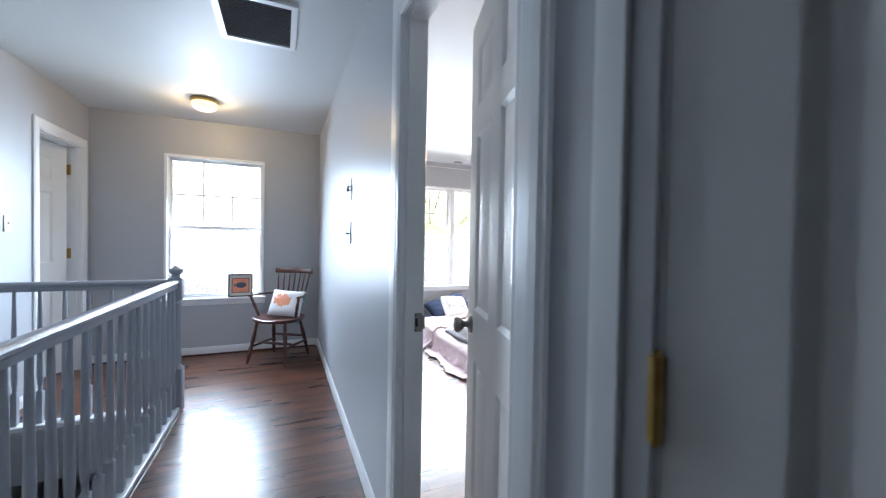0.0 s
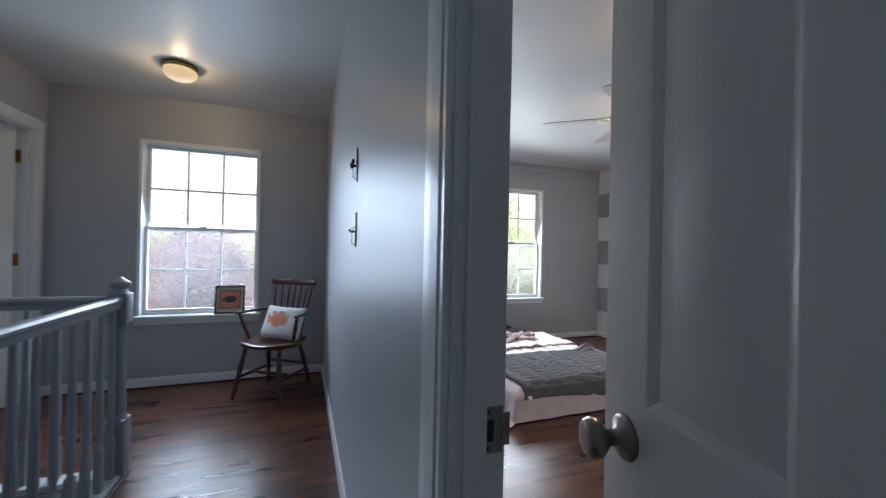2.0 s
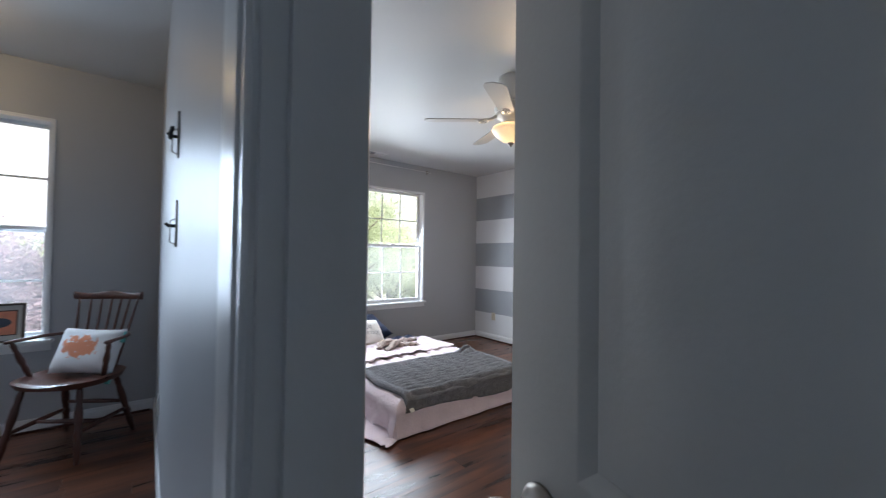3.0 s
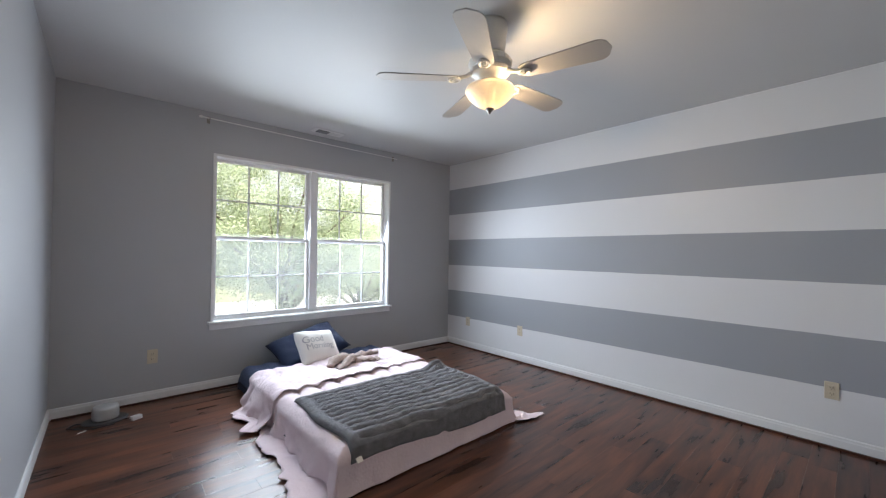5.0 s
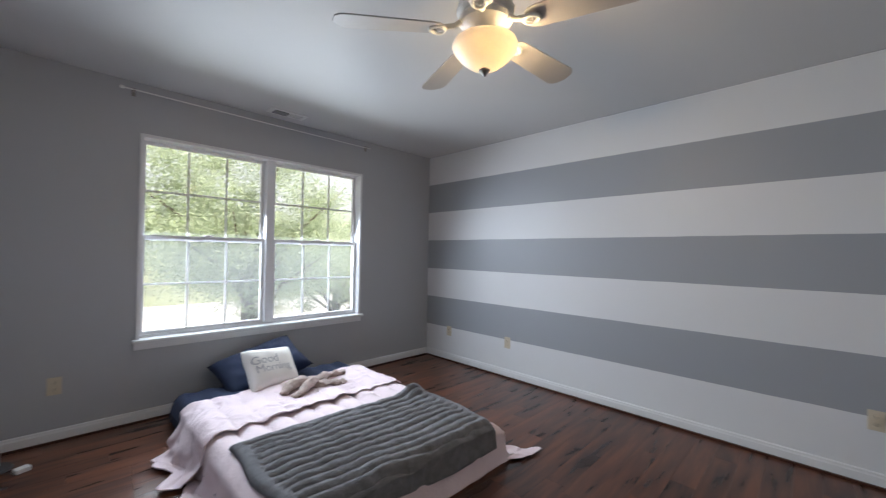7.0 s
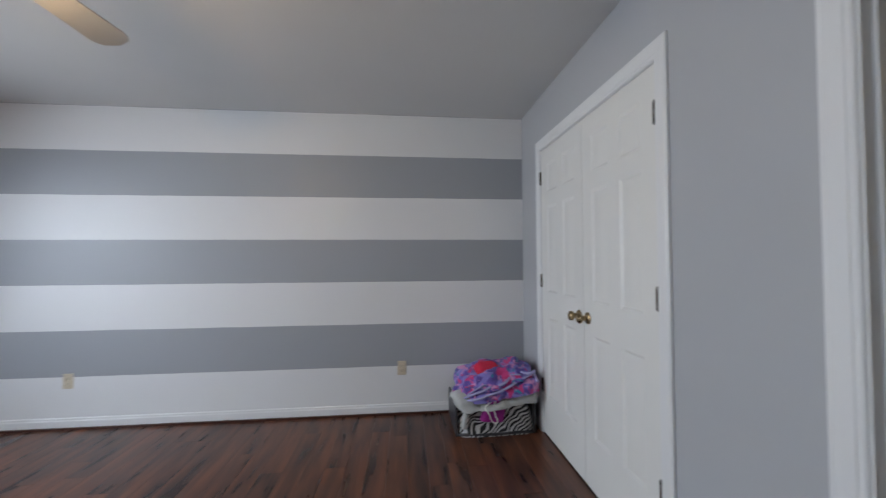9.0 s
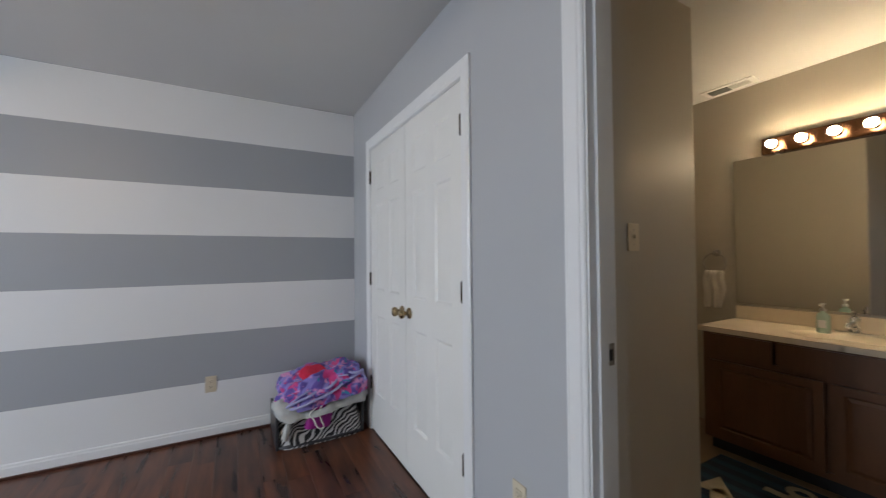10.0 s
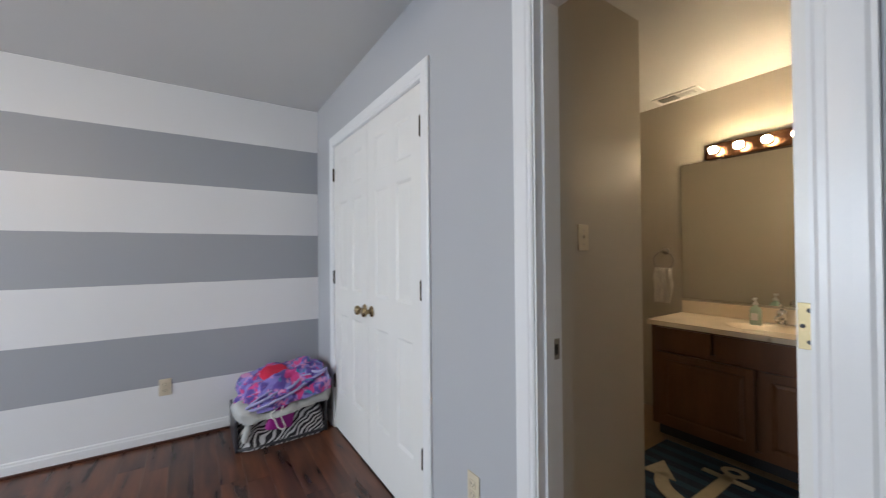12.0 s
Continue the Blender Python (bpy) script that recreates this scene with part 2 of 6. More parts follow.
def plank_material(name, c1, c2, c3):
    m = bpy.data.materials.new(name)
    m.use_nodes = True
    n, l = m.node_tree.nodes, m.node_tree.links
    p = n["Principled BSDF"]
    geo, info = n.new("ShaderNodeNewGeometry"), n.new("ShaderNodeObjectInfo")
    off = n.new("ShaderNodeVectorMath")
    off.operation = "MULTIPLY_ADD"
    l.new(info.outputs["Random"], off.inputs[0])
    off.inputs[1].default_value = (17, 31, 0)
    l.new(geo.outputs["Position"], off.inputs[2])
    def grain(sx, sy, scale, detail):
        mp = n.new("ShaderNodeMapping")
        mp.inputs["Scale"].default_value = (sx, sy, 1)
        l.new(off.outputs[0], mp.inputs["Vector"])
        t = n.new("ShaderNodeTexNoise")
        t.inputs["Scale"].default_value, t.inputs["Detail"].default_value = scale, detail
        t.inputs["Distortion"].default_value = 0.25
        l.new(mp.outputs["Vector"], t.inputs["Vector"])
        return t.outputs["Fac"]
    blotch, fine = grain(1.1, 8, 1.7, 5), grain(2.2, 55, 2.5, 4)
    f1 = n.new("ShaderNodeMapRange")
    f1.inputs["From Min"].default_value, f1.inputs["From Max"].default_value = 0.34, 0.66
    l.new(math_node(n, l, "MULTIPLY_ADD", info.outputs["Random"], 0.12, math_node(n, l, "SUBTRACT", blotch, 0.06)), f1.inputs["Value"])
    m1, m2 = n.new("ShaderNodeMix"), n.new("ShaderNodeMix")
    m1.data_type = m2.data_type = "RGBA"
    m1.inputs["A"].default_value, m1.inputs["B"].default_value = (*c1, 1), (*c2, 1)
    l.new(f1.outputs["Result"], m1.inputs["Factor"])
    f2 = n.new("ShaderNodeMapRange")
    f2.inputs["From Min"].default_value, f2.inputs["From Max"].default_value, f2.inputs["To Max"].default_value = 0.45, 0.8, 0.45
    l.new(fine, f2.inputs["Value"])
    l.new(m1.outputs["Result"], m2.inputs["A"])
    m2.inputs["B"].default_value = (*c3, 1)
    l.new(f2.outputs["Result"], m2.inputs["Factor"])
    l.new(m2.outputs["Result"], p.inputs["Base Color"])
    r = n.new("ShaderNodeMapRange")
    r.inputs["To Min"].default_value, r.inputs["To Max"].default_value = 0.24, 0.33
    l.new(blotch, r.inputs["Value"])
    l.new(r.outputs["Result"], p.inputs["Roughness"])
    bp = n.new("ShaderNodeBump")
    bp.inputs["Strength"].default_value, bp.inputs["Distance"].default_value = 0.03, 0.003
    l.new(fine, bp.inputs["Height"])
    l.new(bp.outputs["Normal"], p.inputs["Normal"])
    return m


PLANK = plank_material("walnut_laminate", (0.032, 0.014, 0.010), (0.165, 0.060, 0.030), (0.060, 0.024, 0.015))

GLASS = bpy.data.materials.new("window_glass")
GLASS.use_nodes = True
gn = GLASS.node_tree
gn.nodes.remove(gn.nodes["Principled BSDF"])
g_mix, g_tr, g_gl, g_fr = (gn.nodes.new("ShaderNode" + k) for k in ("MixShader", "BsdfTransparent", "BsdfGlossy", "Fresnel"))
g_fr.inputs["IOR"].default_value = 1.3
g_gl.inputs["Roughness"].default_value = 0.02
gn.links.new(g_fr.outputs[0], g_mix.inputs[0])
g_haze, g_hazemix = gn.nodes.new("ShaderNodeBsdfTranslucent"), gn.nodes.new("ShaderNodeMixShader")
g_hazemix.inputs[0].default_value = 0.02   # pale haze over the view, put into the pane itself
gn.links.new(g_tr.outputs[0], g_hazemix.inputs[1])
gn.links.new(g_haze.outputs[0], g_hazemix.inputs[2])
gn.links.new(g_hazemix.outputs[0], g_mix.inputs[1])
gn.links.new(g_gl.outputs[0], g_mix.inputs[2])
gn.links.new(g_mix.outputs[0], gn.nodes["Material Output"].inputs["Surface"])

SCREEN = bpy.data.materials.new("insect_screen_mesh")
SCREEN.use_nodes = True
sn = SCREEN.node_tree
sn.nodes.remove(sn.nodes["Principled BSDF"])
s_mix, s_tr, s_df = (sn.nodes.new("ShaderNode" + k) for k in ("MixShader", "BsdfTransparent", "BsdfTranslucent"))
s_df.inputs["Color"].default_value = (0.06, 0.063, 0.06, 1)
s_mix.inputs[0].default_value = 0.20   # threads cover about a third
sn.links.new(s_tr.outputs[0], s_mix.inputs[1])
sn.links.new(s_df.outputs[0], s_mix.inputs[2])
sn.links.new(s_mix.outputs[0], sn.nodes["Material Output"].inputs["Surface"])

MIRROR = material("mirror_silver", (0.86, 0.87, 0.86), 0.02, 0.0, bump=0, metal=1.0, rvar=0.0)
BULB = glow("bulb_glow", (1.0, 0.78, 0.50), 21.0)
BOWL = glow("fan_bowl_glow", (1.0, 0.74, 0.46), 0.037)
b_n, b_l = BOWL.node_tree.nodes, BOWL.node_tree.links
b_tr, b_mx = b_n.new("ShaderNodeBsdfTranslucent"), b_n.new("ShaderNodeMixShader")
b_tr.inputs["Color"].default_value = (0.95, 0.80, 0.55, 1)
b_mx.inputs[0].default_value = 0.018
b_l.new(b_n["Principled BSDF"].outputs[0], b_mx.inputs[1])
b_l.new(b_tr.outputs[0], b_mx.inputs[2])
b_l.new(b_mx.outputs[0], b_n["Material Output"].inputs["Surface"])
HALLGLASS = glow("hall_lamp_glow", (1.0, 0.68, 0.34), 0.13)

# ---- structure: walls, floors, ceilings ----
def wall_mesh(us, zs, holes, d0, d1, along="x"):
    """A wall with rectangular holes as one closed mesh: us and zs are the cuts, holes the (i, j) cells left open, d0..d1 its thickness."""
    bm = bmesh.new()
    def P(u, d, z):
        return bm.verts.new((u, d, z) if along == "x" else (d, u, z))
    n, k = len(us) - 1, len(zs) - 1
    full = lambda i, j: 0 <= i < n and 0 <= j < k and (i, j) not in holes
    for i in range(n):
        for j in range(k):
            if not full(i, j):
                continue
            u0, u1, z0, z1 = us[i], us[i + 1], zs[j], zs[j + 1]
            for d in (d0, d1):
                bm.faces.new([P(u0, d, z0), P(u1, d, z0), P(u1, d, z1), P(u0, d, z1)])
            for di, dj, (a, b) in ((-1, 0, ((u0, z0), (u0, z1))), (1, 0, ((u1, z0), (u1, z1))), (0, -1, ((u0, z0), (u1, z0))), (0, 1, ((u0, z1), (u1, z1)))):
                if not full(i + di, j + dj):
                    bm.faces.new([P(a[0], d0, a[1]), P(b[0], d0, b[1]), P(b[0], d1, b[1]), P(a[0], d1, a[1])])
    bmesh.ops.remove_doubles(bm, verts=bm.verts[:], dist=0.0001)
    bmesh.ops.recalc_face_normals(bm, faces=bm.faces[:])
    return bm


def structure(name, bm, materials, label, category):
    return solid(name, bm, materials, label=label, category=category, kind="structure")


EW = 0.16      # outer walls
DZ = 2.03      # door openings
BX0, BX1, BY0, BY1 = 0.086, 3.98, 0.0, 4.80     # bedroom
HX0, HY0, HY1 = -2.08, -0.16, 4.08             # hall, its east face is x = 0
DY0, DY1 = 0.065, 0.785                        # bedroom doorway
TX0, TX1 = 0.935, 1.55                         # bathroom doorway
CX0, CX1 = 2.235, 3.53                         # closet doorway
WX0, WX1, WZ0, WZ1 = 1.10, 2.965, 0.56, 2.06   # bedroom window
VX0, VX1, VZ0, VZ1 = -1.475, -0.59, 0.60, 2.06  # hall window
RX0, RX1 = -0.82, -0.033                       # doorway at the hall's end
LY0, LY1 = 3.285, 3.945                        # doorway in the hall's west wall

structure("wall_hall_east", wall_mesh([-0.16, DY0, DY1, BY1 + EW], [FZ, DZ, H], {(1, 0)}, 0, BX0, "y"),
          WALL, "smooth pale grey satin-painted wall between hall and bedroom", "wall")
structure("wall_bedroom_north", wall_mesh([BX0, WX0, WX1, BX1 + EW], [FZ, WZ0, WZ1, H], {(1, 1)}, BY1, BY1 + EW),
          WALL, "grey painted bedroom wall around a double window", "wall")
structure("wall_bedroom_east", boxes((BX1, BX1 + EW, -0.8, BY1, FZ, H)), STRIPES,
          "bedroom wall painted in wide grey and white horizontal stripes", "wall")
structure("wall_bedroom_south", wall_mesh([BX0, TX0, TX1, CX0, CX1, BX1], [FZ, DZ, H], {(1, 0), (3, 0)}, -0.11, 0),
          WALL, "light grey painted bedroom wall with closet and bathroom doorways", "wall")
structure("wall_hall_north", wall_mesh([HX0 - 0.12, VX0, VX1, 0], [0, VZ0, VZ1, H], {(1, 1)}, HY1, HY1 + EW),
          WALL, "grey painted end wall of the hall around a window", "wall")
structure("wall_hall_west", wall_mesh([-0.16, LY0, LY1, HY1], [0, DZ, H], {(1, 0)}, HX0 - 0.12, HX0, "y"),
          WALL, "grey painted hall wall with one doorway", "wall")
structure("wall_hall_south", wall_mesh([HX0 - 0.12, RX0, RX1, 0.75], [0, DZ, H], {(1, 0)}, -0.245, HY0),
          WALL, "grey painted end wall beside the start doorway", "wall")
structure("wall_back_room", boxes((-2.2, -2.08, -2.4, -0.245, 0, H), (-2.08, 0.75, -2.52, -2.4, 0, H), (0.63, 0.75, -2.4, -0.245, 0, H)),
          WALL, "plain grey walls of the room behind", "wall")
structure("wall_west_room", boxes((-4.2, -4.08, 1.4, 2.2, 0, H), (-4.2, -4.08, 3.2, 4.24, 0, H), (-4.2, -4.08, 2.2, 3.2, 0, 0.6), (-4.2, -4.08, 2.2, 3.2, 2.06, H), (-4.08, HX0 - 0.12, 1.28, 1.4, 0, H), (-4.08, HX0 - 0.12, 4.08, 4.24, 0, H)),
          WALL, "plain grey walls of the room behind the hall door", "wall")
for name, span in (("wall_bathroom_side", (1.785, 1.845, -1.02, -0.17)), ("wall_bathroom_north", (1.845, 3.0, -1.02, -0.96)), ("wall_closet", (1.845, BX1, -0.665, -0.60)), ("wall_bathroom_south", (0.75, 3.12, -2.41, -2.29)),
                   ("wall_bathroom_east", (3.0, 3.12, -2.29, -0.96)), ("wall_bathroom_west", (0.75, 0.83, -2.29, -0.11)), ("wall_bathroom_return", (TX1, 1.845, -0.17, -0.11))):
    structure(name, boxes((*span, FZ, H)), BATH_WALL, "warm grey painted bathroom wall", "wall")
structure("ceiling_bedroom", boxes((BX0, BX1, BY0, BY1, H, H + 0.1)), CEIL, "white painted bedroom ceiling", "ceiling")
structure("ceiling_hall", boxes((HX0, 0, HY0, HY1, H, H + 0.1)), CEIL, "white painted hall ceiling", "ceiling")
structure("ceiling_bathroom", boxes((0.75, 3.12, -2.41, -0.11, H - 0.03, H + 0.1)), CEIL, "white bathroom ceiling", "ceiling")
structure("ceiling_side_rooms", boxes((-2.2, 0.75, -2.52, HY0, H + 0.004, H + 0.1), (-4.2, HX0, 1.28, 4.24, H + 0.004, H + 0.1)), CEIL,
          "white ceiling of the side rooms", "ceiling")
# unseen slab added to keep sun and sky out where ceilings leave gaps
roof = structure("roof", boxes((-4.6, 4.5, -2.9, 5.3, H + 0.12, H + 0.2)), TRIM, "unseen deck over the rooms that shuts out sun and sky", "roof")

# floors: a dark bed under the planks, whose top is at z = 0
SX0, SX1, SY0, SY1 = -2.08, -1.10, -0.16, 2.62  # stairwell opening
floor = structure("floor", boxes((BX0, BX1, BY0, BY1, -0.2, FZ - 0.012), (SX1, 0, HY0, HY1, -0.2, -0.012), (0, BX0, DY0, DY1, -0.2, FZ - 0.012),
                                 (HX0, SX1, SY1, HY1, -0.2, -0.012), (BX0, BX1, -0.66, BY0, -0.2, FZ - 0.014)),
                  DARK, "dark walnut laminate plank floor with glossy sheen", "floor")
structure("floor_side_rooms", boxes((-2.2, 0.75, -2.52, HY0, -0.2, -0.002), (-4.2, HX0, 1.28, 4.24, -0.2, -0.002)), PLANK,
          "dark laminate floor of side rooms", "floor")
structure("floor_bathroom", boxes((0.75, 3.12, -2.41, -0.055, -0.2, FZ - 0.001)), TILE, "light wood-look vinyl bathroom floor", "floor")

# stairwell: side walls down, flight, lower floor
structure("wall_stairwell", boxes((-2.2, -2.08, -0.16, 3.6, -2.7, -0.2), (SX1, SX1 + 0.1, -0.16, 3.6, -2.7, -0.2),
                                  (-2.2, -1.0, 3.6, 3.72, -2.7, -0.2), (-2.2, -1.0, -0.28, -0.16, -2.7, -0.2),
                                  (HX0, SX1, SY1 - 0.012, SY1 + 0.03, -0.32, -0.001), (SX1 - 0.012, SX1 + 0.03, SY0, SY1, -0.32, -0.001)),
          WALL, "grey painted walls around the stairwell", "wall")
structure("floor_lower", boxes((-2.2, -1.0, -0.28, 3.72, -2.8, -2.7)), PLANK, "dark floor at the foot of the stairs", "floor")
stairs = thing("stairs", pose(-1.58, 0, 0), "carpeted stairs going down between grey walls", "stairs")
for k in range(10):
    z = -0.19 * (k + 1)
    part("step", soft_box(-0.48, 0.48, 0.05 + 0.25 * k, 0.33 + 0.25 * k, z - 0.19, z, 0.012), TREAD, stairs)


# trim
def base_run(name, p, q, inward, t=0.013, h=0.085, z0=0.0):
    """A baseboard with a rounded top along a wall from p to q; inward points into the room."""
    (x0, y0), (x1, y1) = p, q
    prof = [(0, 0.004), (t, 0.004), (t, h * 0.72), (t * 0.75, h * 0.82), (t * 0.7, h * 0.93), (t * 0.3, h), (0, h)]
    bm = bmesh.new()
    ends = []
    for x, y in ((x0, y0), (x1, y1)):
        ends.append([bm.verts.new((x + inward[0] * d, y + inward[1] * d, z0 + z)) for d, z in prof])
    k = len(prof)
    for i in range(k):
        bm.faces.new((ends[0][i], ends[0][(i + 1) % k], ends[1][(i + 1) % k], ends[1][i]))
    bm.faces.new(ends[0]), bm.faces.new(ends[1])
    bmesh.ops.recalc_face_normals(bm, faces=bm.faces[:])
    return solid(name, bm, TRIM, label="white painted baseboard along the wall", category="baseboard", kind="structure")


CW, CT = 0.075, 0.016   # casing width and thickness
base_run("baseboard_bedroom_north", (BX0, BY1), (BX1, BY1), (0, -1), z0=FZ)
base_run("baseboard_bedroom_east", (BX1, BY0), (BX1, BY1 - 0.014), (-1, 0), z0=FZ)
base_run("baseboard_bedroom_west", (BX0, DY1 + CW), (BX0, BY1 - 0.014), (1, 0), z0=FZ)
base_run("baseboard_bedroom_south", (TX1 + CW + 0.003, BY0), (CX0 - CW - 0.003, BY0), (0, 1), z0=FZ)
base_run("baseboard_closet_side", (CX1 + CW + 0.003, BY0), (BX1 - 0.014, BY0), (0, 1), z0=FZ)
base_run("baseboard_south_west", (BX0, BY0), (TX0 - CW - 0.003, BY0), (0, 1), z0=FZ)
base_run("baseboard_hall_east", (0, DY1 + 0.105), (0, HY1), (-1, 0))
base_run("baseboard_hall_north", (HX0, HY1), (-0.014, HY1), (0, -1))
base_run("baseboard_hall_west", (HX0, SY1 + 0.1), (HX0, LY0 - CW - 0.003), (1, 0))
# dark quarter-round along the striped wall and the north wall
SHOE = material("dark_shoe_moulding", (0.06, 0.022, 0.014), 0.35, 0.3, 8)
solid("trim_east", boxes((BX1 - 0.028, BX1 - 0.014, 0.02, BY1 - 0.03, FZ, FZ + 0.016)), SHOE, label="dark walnut shoe moulding at the floor", category="trim", kind="structure")
solid("trim_north", boxes((BX0 + 0.02, BX1 - 0.03, BY1 - 0.026, BY1 - 0.014, FZ, FZ + 0.014)), SHOE, label="dark walnut shoe moulding at the floor", category="trim", kind="structure")
solid("trim_hall_north", boxes((HX0 + 0.02, -0.03, HY1 - 0.026, HY1 - 0.014, 0.0, 0.014)), SHOE, label="dark walnut shoe moulding at the floor", category="trim", kind="structure")


def casing_bm(w, h, cw=CW, z0=0.0):
    """A moulded door casing in the xz plane about an opening 0..w by 0..h; it stands out along -y."""
    bm = bmesh.new()
    prof = [(0.0, 0.007), (0.006, 0.011), (0.016, 0.011), (0.020, 0.014), (0.045, CT), (0.062, CT), (0.068, 0.012), (CW, 0.012), (CW, 0.0), (0.0, 0.0)]
    paths = []
    for d, t in prof:
        o = 0.004 + d * cw / CW
        paths.append([(-o, -t, z0), (-o, -t, h + o), (w + o, -t, h + o), (w + o, -t, z0)])
    rows = [[bm.verts.new(p) for p in path] for path in paths]
    k = len(rows)
    for i in range(k):
        for j in range(3):
            bm.faces.new((rows[i][j], rows[(i + 1) % k][j], rows[(i + 1) % k][j + 1], rows[i][j + 1]))
    for j in (0, 3):
        bm.faces.new([r[j] for r in rows])
    bmesh.ops.recalc_face_normals(bm, faces=bm.faces[:])
    return bm


def doorway(name, m, w, h, depth, label, both=True, stop=0.5, cw=CW, z0=0.0):
    """Jamb lining, stop and casings of an opening. Local: x across, y through the wall from 0 to depth, z up."""
    d = thing(name, m, label, "door frame", kind="structure")
    part("jamb", boxes((-0.018, 0.003, -0.002, depth + 0.002, z0, h - 0.003), (w - 0.003, w + 0.018, -0.002, depth + 0.002, z0, h - 0.003),
                       (-0.018, w + 0.018, -0.002, depth + 0.002, h - 0.003, h + 0.018)), TRIM, d)
    s0, s1 = depth * stop - 0.018, depth * stop + 0.018
    part("door_stop", boxes((0.002, 0.013, s0, s1, z0, h - 0.013), (w - 0.013, w - 0.002, s0, s1, z0, h - 0.013), (0.002, w - 0.002, s0, s1, h - 0.013, h - 0.002)), TRIM, d)
    part("casing", casing_bm(w, h, cw, z0), TRIM, d)
    if both:
        b = casing_bm(w, h, CW, z0)
        bmesh.ops.transform(b, matrix=Matrix.Translation((w, depth, 0)) @ Matrix.Rotation(math.pi, 4, "Z"), verts=b.verts[:])
        part("casing", b, TRIM, d)
    return d


def leaf_bm(w, h, t, stile=0.105, foot=0.0):
    """A six-panel door leaf: x 0..w, y 0..t, z 0..h, panels pressed into both faces."""
    mid = 0.095
    pw = (w - 2 * stile - mid) / 2
    xs = [0, stile, stile + pw, stile + pw + mid, w - stile, w]
    zs = [-foot, 0.235, 0.80, 0.975, 1.595, 1.69, h - 0.115, h]
    bm = bmesh.new()
    panels = []
    sides = []
    for y, flip in ((0, False), (t, True)):
        g = [[bm.verts.new((x, y, z)) for z in zs] for x in xs]
        sides.append(g)
        for i in range(len(xs) - 1):
            for j in range(len(zs) - 1):
                q = (g[i][j], g[i + 1][j], g[i + 1][j + 1], g[i][j + 1])
                f = bm.faces.new(q[::-1] if flip else q)
                if i in (1, 3) and j in (1, 3, 5):
                    panels.append(f)
    a, b = sides
    n, k = len(xs) - 1, len(zs) - 1
    for i in range(n):
        bm.faces.new((a[i + 1][0], a[i][0], b[i][0], b[i + 1][0]))
        bm.faces.new((a[i][k], a[i + 1][k], b[i + 1][k], b[i][k]))
    for j in range(k):
        bm.faces.new((a[0][j], a[0][j + 1], b[0][j + 1], b[0][j]))
        bm.faces.new((a[n][j + 1], a[n][j], b[n][j], b[n][j + 1]))
    bmesh.ops.recalc_face_normals(bm, faces=bm.faces[:])
    for th, dp in ((0.003, -0.001), (0.014, -0.008), (0.010, 0.0), (0.022, 0.006)):
        bmesh.ops.inset_individual(bm, faces=panels, thickness=th, depth=dp, use_even_offset=True)
    return bm


def hinge_bm(h=0.089):
    bm = boxes((-0.003, 0.0, -0.03, 0.0, -h / 2, h / 2), (0.0, 0.003, -0.03, 0.0, -h / 2, h / 2))
    tube([(0, 0.005, -h / 2), (0, 0.005, h / 2)], 0.0078, 10, bm)
    for z in (-h / 2 - 0.003, h / 2 + 0.003):
        tube([(0, 0.004, z - 0.003), (0, 0.004, z + 0.003)], 0.0045, 8, bm)
    return bm


def knob_bm():
    """A round knob on a rose, along +z."""
    return lathe([(0.033, 0), (0.033, 0.004), (0.027, 0.010), (0.013, 0.014), (0.012, 0.026), (0.019, 0.034), (0.027, 0.042),
                  (0.029, 0.052), (0.026, 0.060), (0.016, 0.065), (0, 0.066)], 24)


def door(name, m, w, h, t, label, knob=NICKEL, hinge=BRASS, knob_z=0.93, hinge_side=0, knob_faces=(0, 1), stile=0.105, backset=0.06, hinges=(0.29, 1.055, 1.81), foot=0.0):
    """Leaf from its hinge edge at x = 0. Local y 0 and t are the faces."""
    d = thing(name, m, label, "door")
    smooth_by_angle(part("leaf", leaf_bm(w, h, t, stile, foot), DOOR, d), 25)
    for f in knob_faces:
        b = knob_bm()
        rot = Matrix.Rotation(math.pi / 2 if f == 0 else -math.pi / 2, 4, "X")
        bmesh.ops.transform(b, matrix=Matrix.Translation((w - backset, 0 if f == 0 else t, knob_z)) @ rot, verts=b.verts[:])
        part("knob", b, knob, d, "round metal door knob", True)
    part("latch_plate", soft_box(w, w + 0.0015, t * 0.5 - 0.012, t * 0.5 + 0.012, knob_z - 0.028, knob_z + 0.028, 0.0005, 1), knob, d)
    for z in hinges:
        b = hinge_bm()
        y = 0 if hinge_side == 0 else t
        bmesh.ops.transform(b, matrix=Matrix.Translation((0, y, z)) @ Matrix.Rotation(math.pi if hinge_side == 0 else 0, 4, "Z"), verts=b.verts[:])
        part("hinge", b, hinge, d, "brass butt hinge")
    return d


# bedroom doorway (through the hall wall) and its half-open leaf
doorway("door_frame_bedroom", pose(0, DY1, 0, 0, 0, -90), DY1 - DY0, DZ, BX0, "white moulded door frame of the bedroom", stop=0.42, cw=0.10, z0=FZ)
strike = solid("strike_plate", soft_box(0.035, 0.086, DY1 - 0.0045, DY1 - 0.002, 0.895, 0.965, 0.0006, 1), NICKEL,
               label="nickel strike plate on the bedroom door jamb", category="strike plate")
part("hole", boxes((0.050, 0.070, DY1 - 0.0052, DY1 - 0.0042, 0.914, 0.946)), DARK, strike)
for z in (0.903, 0.957):
    part("screw", lathe([(0.004, 0), (0.003, 0.0006), (0, 0.0008)], 10, (0, 0, 0)), BLACK, strike).matrix_local = pose(0.060, DY1 - 0.0046, z, 90, 0, 0)
